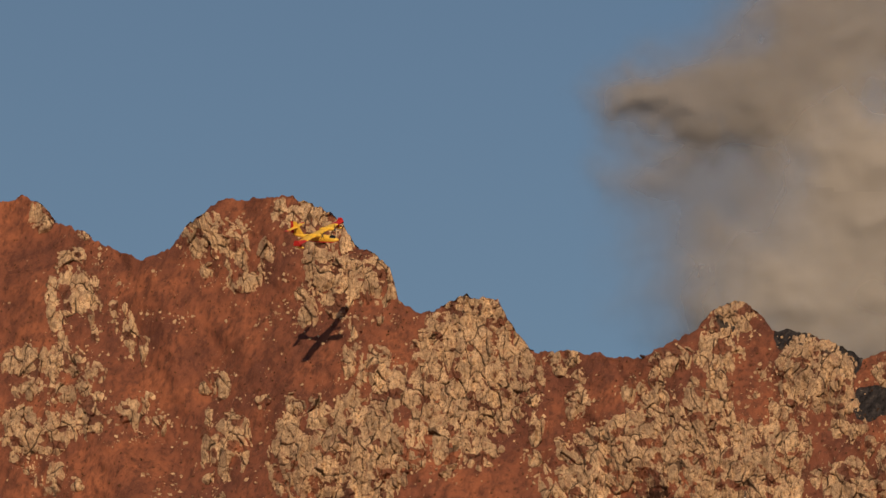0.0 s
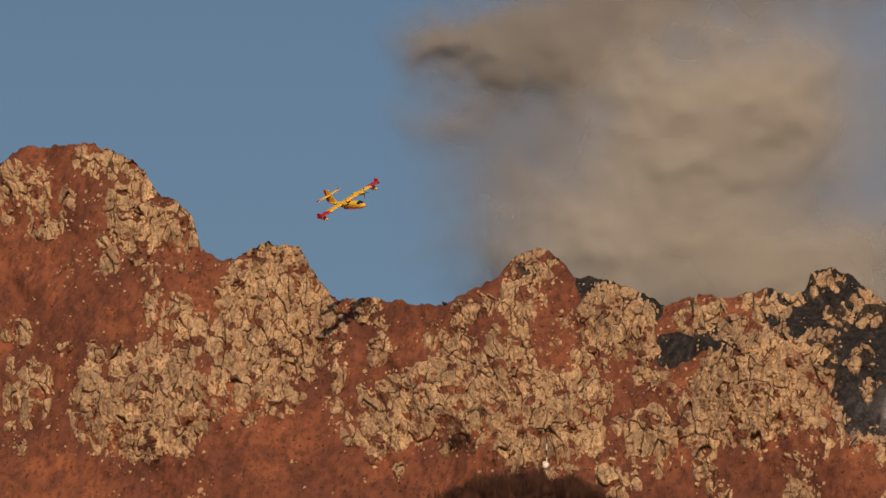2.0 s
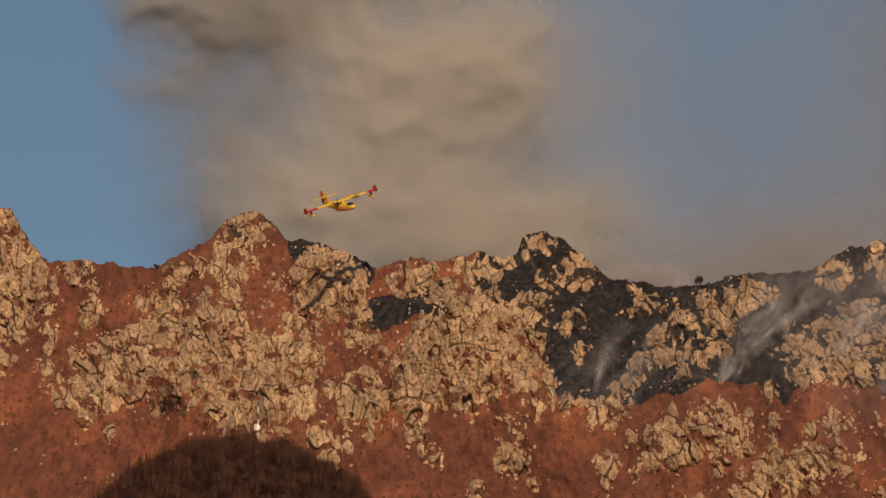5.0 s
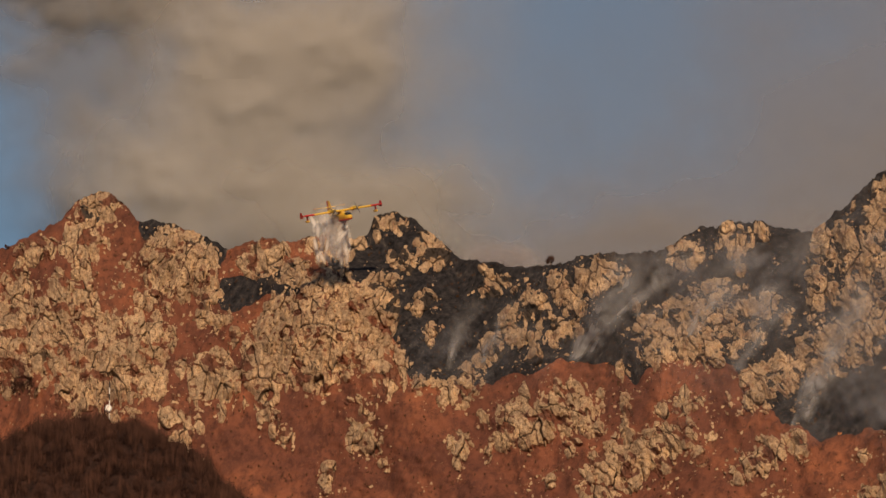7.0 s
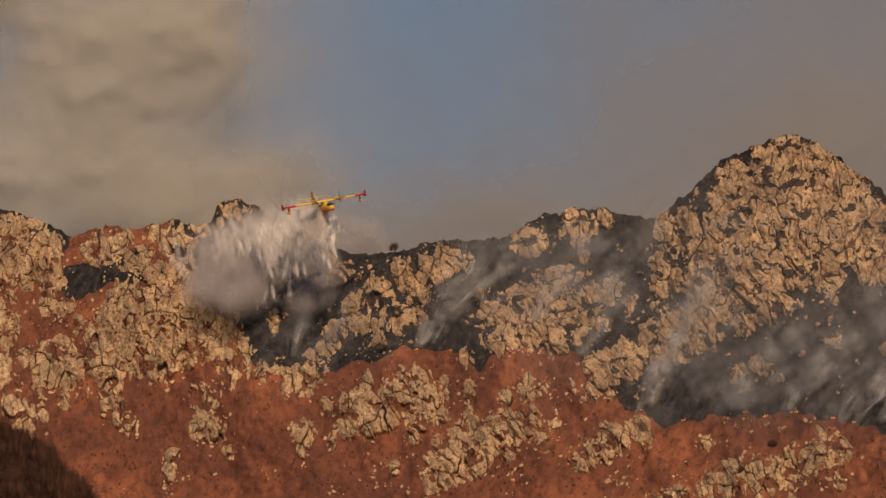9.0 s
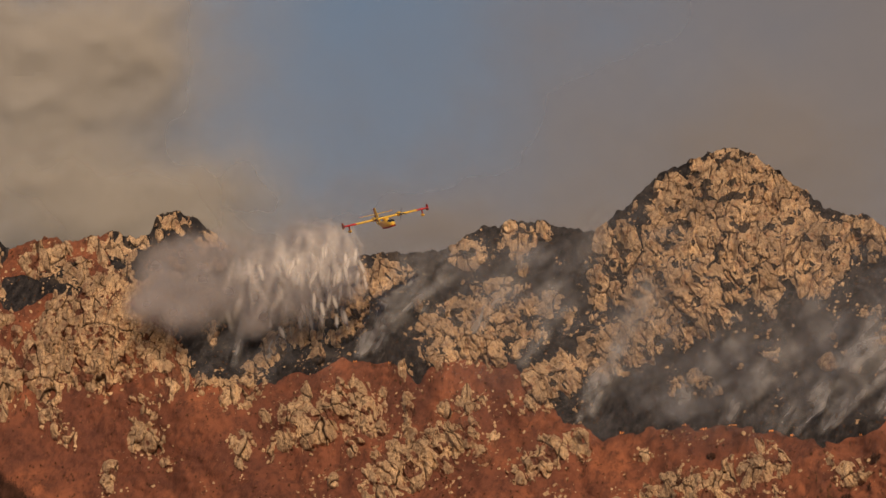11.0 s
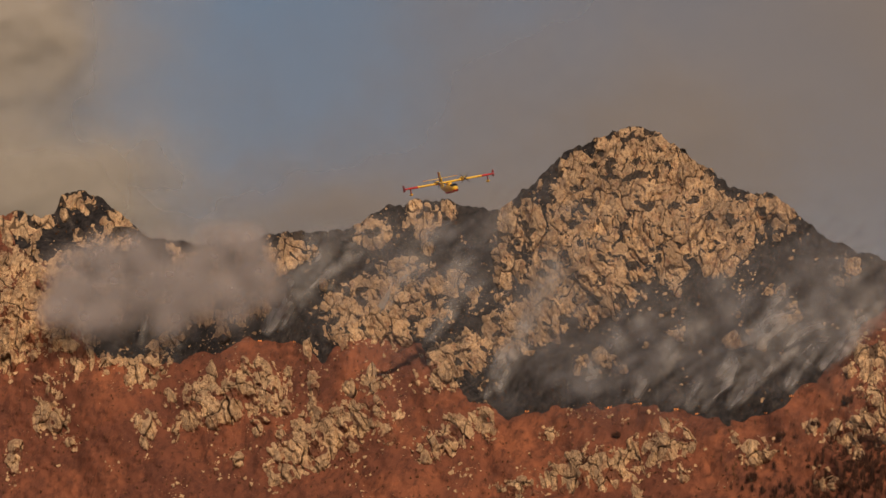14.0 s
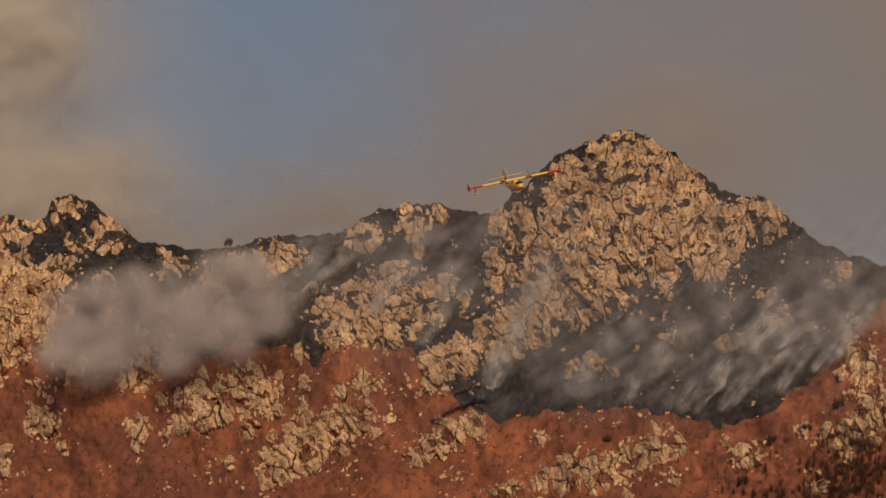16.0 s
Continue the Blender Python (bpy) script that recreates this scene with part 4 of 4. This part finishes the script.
def haze(x, h, rx, rh, most):
    k = len(WISP_THINGS)
    gx, gh = np.meshgrid(np.arange(x - rx * 1.2, x + rx * 1.2, 1.0), np.arange(h - rh * 1.2, h + rh * 1.2, 1.0))
    along = gx * 0.82 + gh * 0.57
    across = gh * 0.82 - gx * 0.57
    f = np.clip(1 - np.hypot((gx - x) / rx, (gh - h) / rh) + 0.35 * fbm(along / 20, across / 8, 4, 421 + k), 0, 1)
    thick = most * f * f * (3 - 2 * f) * np.clip(0.55 + 0.9 * fbm(along / 14, across / 4.5, 4, 431 + k), 0, 1)
    d = ground_depth(gx, gh) - 9 - 2 * fbm(gx / 8, gh / 8, 2, k)
    WISP_THINGS.append(sheet("smoke_haze", "low grey smoke haze over charred ground", SMOKE_HAZE, gx, gh, d, thick, "smoke haze"))


WISP_THINGS = []
wisp(153, -65, 34, 34, 1.2, 8, 1.0)
wisp(157, -63, 60, 30, 2.0, 13, 0.6)
wisp(228, -70, 72, 48, 1.6, 11, 1.0)
wisp(222, -69, 46, 46, 1.6, 9, 0.8)
wisp(236, -69, 66, 50, 1.6, 10, 0.9)
wisp(268, -56, 40, 48, 1.4, 9, 0.9)
wisp(256, -63, 60, 46, 1.6, 10, 0.7)
wisp(79, -43, 46, 34, 1.4, 10, 1.0)
wisp(84, -42, 58, 42, 1.4, 9, 0.65)
wisp(49, -44, 26, 26, 1.2, 6, 0.6)
wisp(36, -46, 30, 20, 1.2, 6, 0.5)
wisp(165, -42, 40, 28, 2.0, 9, 0.6)
wisp(118, -36, 42, 34, 1.6, 9, 0.55)
wisp(140, -30, 40, 34, 1.8, 10, 0.55)
wisp(134, -46, 36, 36, 1.6, 9, 0.6)
wisp(184, -63, 52, 44, 2.0, 10, 0.6)
wisp(203, -66, 56, 46, 2.0, 10, 0.6)
wisp(196, -50, 44, 40, 2.0, 10, 0.5)
wisp(214, -52, 50, 42, 2.0, 11, 0.5)
wisp(243, -48, 44, 44, 2.0, 11, 0.6)
wisp(262, -40, 40, 42, 2.0, 10, 0.6)
wisp(152, -14, 26, 30, 1.6, 8, 0.5)
wisp(100, -28, 30, 34, 1.6, 8, 0.5)
wisp(276, -44, 34, 46, 1.6, 9, 0.7)
haze(215, -46, 62, 24, 0.6)
haze(255, -36, 44, 26, 0.6)
haze(180, -52, 34, 18, 0.5)
haze(140, -14, 36, 20, 0.6)
haze(112, -20, 30, 20, 0.5)
haze(165, -28, 40, 22, 0.4)
haze(200, -60, 60, 12, 0.5)
haze(185, 0, 34, 22, 0.35)
haze(50, -40, 34, 14, 0.5)
haze(272, -14, 40, 18, 0.5)


# ---- water bomber ----
def loft(bm, sections, segments=20):
    """A closed skin through oval sections (x, y, half width, top, bottom, squareness)."""
    rings = []
    for x, y, w, top, low, sq in sections:
        ring = []
        for i in range(segments):
            a = 2 * math.pi * i / segments
            c, s = math.cos(a), math.sin(a)
            e = 2.0 / sq
            ring.append(bm.verts.new((x, y + w * math.copysign(abs(c) ** e, c), (top + low) / 2 + (top - low) / 2 * math.copysign(abs(s) ** e, s))))
        rings.append(ring)
    for p, q in zip(rings, rings[1:]):
        for i in range(segments):
            bm.faces.new((p[i], p[(i + 1) % segments], q[(i + 1) % segments], q[i]))
    bm.faces.new(rings[0])
    bm.faces.new(rings[-1])


def foil(bm, a, b, chord_a, chord_b, thick_a, thick_b, flat=True):
    """A wing panel from a to b (leading edge points), with a rounded profile."""
    prof = [(0, 0), (0.06, 0.38), (0.3, 0.55), (0.65, 0.35), (1, 0.02), (0.65, -0.22), (0.3, -0.35), (0.06, -0.28)]
    rings = []
    for p, c, t in ((a, chord_a, thick_a), (b, chord_b, thick_b)):
        rings.append([bm.verts.new((p[0] - u * c, p[1] + (0 if flat else v * t), p[2] + (v * t if flat else 0))) for u, v in prof])
    n = len(prof)
    for i in range(n):
        bm.faces.new((rings[0][i], rings[0][(i + 1) % n], rings[1][(i + 1) % n], rings[1][i]))
    bm.faces.new(rings[0])
    bm.faces.new(rings[1])


def build_plane():
    plane = new("water_bomber_plane")
    bm = bmesh.new()
    loft(bm, [(9.0, 0, 0.2, -0.1, -0.5, 2), (8.4, 0, 0.65, 0.25, -0.95, 2.2), (7.2, 0, 1.0, 0.65, -1.25, 2.4), (5.6, 0, 1.12, 1.15, -1.4, 2.5), (3, 0, 1.12, 1.25, -1.45, 2.5), (-1.5, 0, 1.12, 1.2, -1.38, 2.5), (-2.2, 0, 1.05, 1.15, -1.05, 2.5), (-5.5, 0, 0.8, 1.05, -0.5, 2.4), (-8.5, 0, 0.42, 1.0, 0.2, 2.2), (-10.4, 0, 0.1, 0.95, 0.5, 2)], 24)
    fuselage = part("fuselage", bm, YELLOW, plane, "yellow flying-boat hull", True)
    bm = bmesh.new()
    loft(bm, [(8.7, 0, 0.4, -0.55, -0.84, 2), (7.2, 0, 1.0, -0.75, -1.28, 2.4), (3, 0, 1.14, -0.85, -1.49, 2.4), (-1.5, 0, 1.13, -0.85, -1.42, 2.4), (-2.2, 0, 1.02, -0.8, -1.09, 2.4)], 20)
    part("keel", bm, RED, plane, "red hull bottom", True)
    bm = bmesh.new()
    loft(bm, [(7.75, 0, 0.62, 0.58, 0.2, 2.2), (7.0, 0, 0.98, 1.0, 0.3, 2.4), (6.3, 0, 1.06, 1.2, 0.4, 2.4), (5.9, 0, 1.08, 1.24, 0.45, 2.4)], 16)
    part("windscreen", bm, DARK, plane, "dark cockpit glass", True)
    bm = bmesh.new()
    foil(bm, (2.6, -10.2, 2.0), (2.6, 10.2, 2.0), 3.6, 3.6, 0.75, 0.75)
    part("wing", bm, YELLOW, plane)
    bm = bmesh.new()
    loft(bm, [(2.3, 0, 0.6, 1.95, 1.0, 2.4), (0.8, 0, 0.75, 2.0, 1.0, 2.4), (-1.2, 0, 0.5, 1.9, 1.0, 2.4)], 14)
    part("wing_pylon", bm, YELLOW, plane, "", True)
    for s in (1, -1):
        bm = bmesh.new()
        foil(bm, (2.6, s * 10.2, 2.0), (2.55, s * 14.2, 2.02), 3.6, 3.4, 0.76, 0.6)
        part("wing_tip", bm, RED, plane, "red outer wing")
        bm = bmesh.new()
        foil(bm, (2.2, s * 14.22, 1.3), (1.8, s * 14.3, 3.3), 3.0, 1.8, 0.2, 0.15, False)
        part("winglet", bm, RED, plane, "dark red endplate")
        bm = bmesh.new()
        loft(bm, [(2.6, s * 12.3, 0.06, 0.25, 0.05, 2), (1.9, s * 12.3, 0.34, 0.48, -0.18, 2), (0.4, s * 12.3, 0.4, 0.5, -0.28, 2), (-1.6, s * 12.3, 0.08, 0.4, 0.2, 2)], 12)
        fl = part("wing_float", bm, YELLOW, plane, "small yellow float with red tip", True)
        bm = bmesh.new()
        foil(bm, (1.6, s * 12.3, 0.4), (1.6, s * 12.3, 1.9), 1.5, 1.6, 0.2, 0.2, False)
        part("strut", bm, RED, fl)
        bm = bmesh.new()
        loft(bm, [(5.0, s * 4.1, 0.35, 2.6, 1.9, 2), (4.4, s * 4.1, 0.55, 2.85, 1.7, 2.2), (2.4, s * 4.1, 0.62, 3.0, 1.55, 2.3), (0.2, s * 4.1, 0.55, 2.75, 1.6, 2.2), (-1.6, s * 4.1, 0.12, 2.25, 1.9, 2)], 16)
        engine = part("engine", bm, YELLOW, plane, "yellow engine nacelle", True)
        bm = bmesh.new()
        loft(bm, [(4.6, s * 4.1, 0.40, 2.05, 1.72, 2), (5.02, s * 4.1, 0.36, 2.02, 1.78, 2)], 12)
        part("air_intake", bm, BLACK, engine)
        hub = new("propeller")
        hub.parent = plane
        bm = bmesh.new()
        loft(bm, [(0.0, 0, 0.3, 0.3, -0.3, 2), (0.35, 0, 0.24, 0.24, -0.24, 2), (0.65, 0, 0.05, 0.05, -0.05, 2)], 12)
        part("spinner", bm, STEEL, hub, "", True)
        for q in range(4):
            bm = bmesh.new()
            foil(bm, (0.28, -0.1, 0.2), (0.18, -0.1, 1.98), 0.22, 0.14, 0.34, 0.2, False)
            bl = part("blade", bm, BLACK, hub)
            bl.matrix_basis = pose(0, 0, 0, 90 * q)
        hub.location = (5.02, s * 4.1, 2.25)
        PROPS.append(hub)
        bm = bmesh.new()
        foil(bm, (-7.7, 0.0, 3.55), (-8.3, s * 5.4, 3.6), 2.3, 1.6, 0.3, 0.18)
        part("stabiliser", bm, YELLOW, plane)
        bm = bmesh.new()
        foil(bm, (-8.25, s * 4.4, 3.62), (-8.35, s * 5.5, 3.63), 1.75, 1.6, 0.24, 0.18)
        part("stabiliser_tip", bm, RED, plane, "red tailplane tip")
    bm = bmesh.new()
    foil(bm, (-5.6, 0, 0.9), (-8.3, 0, 5.6), 4.6, 2.2, 0.42, 0.2, False)
    fin = part("tail_fin", bm, YELLOW, plane)
    bm = bmesh.new()
    foil(bm, (-9.6, 0, 1.2), (-9.5, 0, 5.65), 1.5, 1.25, 0.2, 0.16, False)
    part("rudder", bm, RED, fin, "red rudder")
    bm = bmesh.new()
    loft(bm, [(1.6, 0, 0.7, -1.42, -1.53, 4), (-1.2, 0, 0.7, -1.36, -1.48, 4)], 12)
    part("water_doors", bm, BLACK, plane, "open drop doors under the hull")
    for piece in plane.children:
        piece.location.z -= 0.9
    return tagged(plane, "yellow twin-engine water bomber with red wing tips", "aircraft")


build_flames()
PROPS = []
PLANE = build_plane()


# ---- falling water ----
def flight(t):
    """The aircraft's pose at t seconds."""
    for (t0, m0), (t1, m1) in zip(FLIGHT, FLIGHT[1:]):
        if t <= t1:
            f = (t - t0) / (t1 - t0)
            return Matrix.LocRotScale(m0.translation.lerp(m1.translation, f), m0.to_quaternion().slerp(m1.to_quaternion(), f), None)
    return FLIGHT[-1][1]


def release(name, label, mat, count, hold, start, end, scales, fall, push, settle, sink, away, seed):
    """Rigid pieces of water that ride in the aircraft, leave it one after another, tip over, fall and drift."""
    rng = np.random.default_rng(seed)
    shapes = [puff_mesh(seed + i, mat) for i in range(3)]
    out = []
    for i in range(count):
        t0 = start + (end - start) * (i / count) ** 1.15
        ob = new(name, shapes[i % 3])
        ob.scale = (rng.uniform(*scales[0]), 0.2, rng.uniform(*scales[1]))
        tagged(ob, label, "water", "released water")
        rows = [(t, m @ hold) for t, m in FLIGHT if t < t0 - 0.05]
        m0 = flight(t0)
        rows.append((t0, m0 @ hold))
        speed = (flight(t0 + 0.2).translation - flight(t0 - 0.2).translation) / 0.4
        q = fall[0] + (fall[1] - fall[0]) * rng.random() ** 1.3
        turn = Euler((radians(-12), radians(rng.normal(-6, 12)), 0)).to_quaternion()
        late = Euler((radians(-12), radians(rng.uniform(-35, 35)), 0)).to_quaternion()
        side, deep, up = rng.normal(0, 1, 3)
        carry, drift = rng.uniform(*push), rng.uniform(-1.5, 3.5)
        first = (m0 @ hold).to_quaternion()
        for dt in (0.15, 0.4, 0.9, 1.6, 2.6, 4.0, 6.0, 8.0, 9.8):
            t = min(t0 + dt, 16.0)
            e = t - t0
            p = (m0 @ hold).translation + speed * carry * (1 - math.exp(-e / 0.8))
            p.z -= 2.6 * min(1, e / 0.15) + q * (15 * (1 - math.exp(-e / 0.75)) + sink * e) - 0.6 * up * e ** 0.5
            p.x += drift * e + side * 2.0 * e ** 0.7
            p.y += deep * 1.5 * e ** 0.7 + away * e + 16 * max(0.0, e - 1.35)
            p.z -= 6.0 * max(0.0, e - 1.35)
            spin = first.slerp(turn, min(1, e / 0.3)).slerp(late, min(1, max(0, e - 0.6) / settle))
            rows.append((t, Matrix.LocRotScale(p, spin, None)))
            if t >= 16.0:
                break
        out.append((ob, rows))
    return out


def build_water():
    tank = pose(2.0, 0, -0.95, 0, 90, 0)
    wide = Matrix(((-1, 0, 0, 0.8), (0, 0, 1, 0), (0, 1, 0, 1.12), (0, 0, 0, 1)))
    water = release("water_streamer", "white streamer of water falling from the aircraft", SPRAY, 380, tank, 6.25, 9.6, ((1.1, 1.3), (4.0, 6.0)), (0.04, 0.85), (0.3, 0.9), 9.0, 8.0, 14.0, 60)
    water += release("spray_sheet", "pale sheet of spray hanging behind the aircraft", MIST, 300, wide, 6.5, 9.8, ((1.4, 1.7), (7.0, 11.0)), (0.1, 0.9), (0.3, 0.8), 0.8, 3.2, 2.0, 80)
    rng = np.random.default_rng(17)
    shapes = [puff_mesh(70 + i, SOFT) for i in range(4)]
    for i in range(80):
        u = rng.uniform(-0.95, 0.95)
        v = rng.uniform(-0.95, 0.95) * (1 - 0.4 * u ** 4)
        arrive = 8.3 + 1.2 * (u + 1) + rng.uniform(-0.2, 0.5)
        bank = new("mist_bank", shapes[i % 4])
        size = rng.uniform(8.5, 13.0)
        bank.scale = (size, 2.0, size * rng.uniform(0.75, 1.1))
        tagged(bank, "soft grey mist bank sinking over the burnt gully", "mist", "mist banks")
        x1, h1, x2, h2 = 42 + 38 * u, -18 + 14 * v + 3 * u, 51 + 40 * u, -34 + 16 * v + 7 * u
        near = rng.uniform(14, 34)

        def place(x, h, d):
            return Matrix.Translation(Vector(spot(x, h, d))) @ pose(0, 0, 0, -12, 40 * v, 0)

        d1, d2 = (float(depth(np.array([x]), np.array([h]))[0]) for x, h in ((x1, h1), (x2, h2)))
        back = place(x1 - 8, h1 - 4, d1 + 45 + near)
        water.append((bank, [(0.0, back), (max(6.4, arrive - 2.2), back), (arrive, place(x1, h1 + 5, d1 - near)), (12.5, place(x1 + 3, h1, d1 - near - 3)), (16.0, place(x2, h2, d2 - near - 6))]))
    return water


WATER = build_water()


# ---- movement ----
def motions():
    walk(PLANE, FLIGHT)
    for k, hub in enumerate(PROPS):
        at = hub.location.copy()
        walk(hub, [(i * 0.1, pose(*at, 80 * i + 30 * k)) for i in range(161)])
    for ob, rows in WATER:
        walk(ob, rows)
    for i, thing in enumerate(WISP_THINGS):
        walk(thing, [(0.0, pose(-2.0, 0, -2.0)), (8.0, pose(0, 0, 0)), (16.0, pose(2.0, 0, 2.0))])
    for i, thing in enumerate(CLOUDS):
        walk(thing, [(0.0, pose(-1.5, 0, -1.5)), (16.0, pose(1.5, 0, 1.5))])


motions()
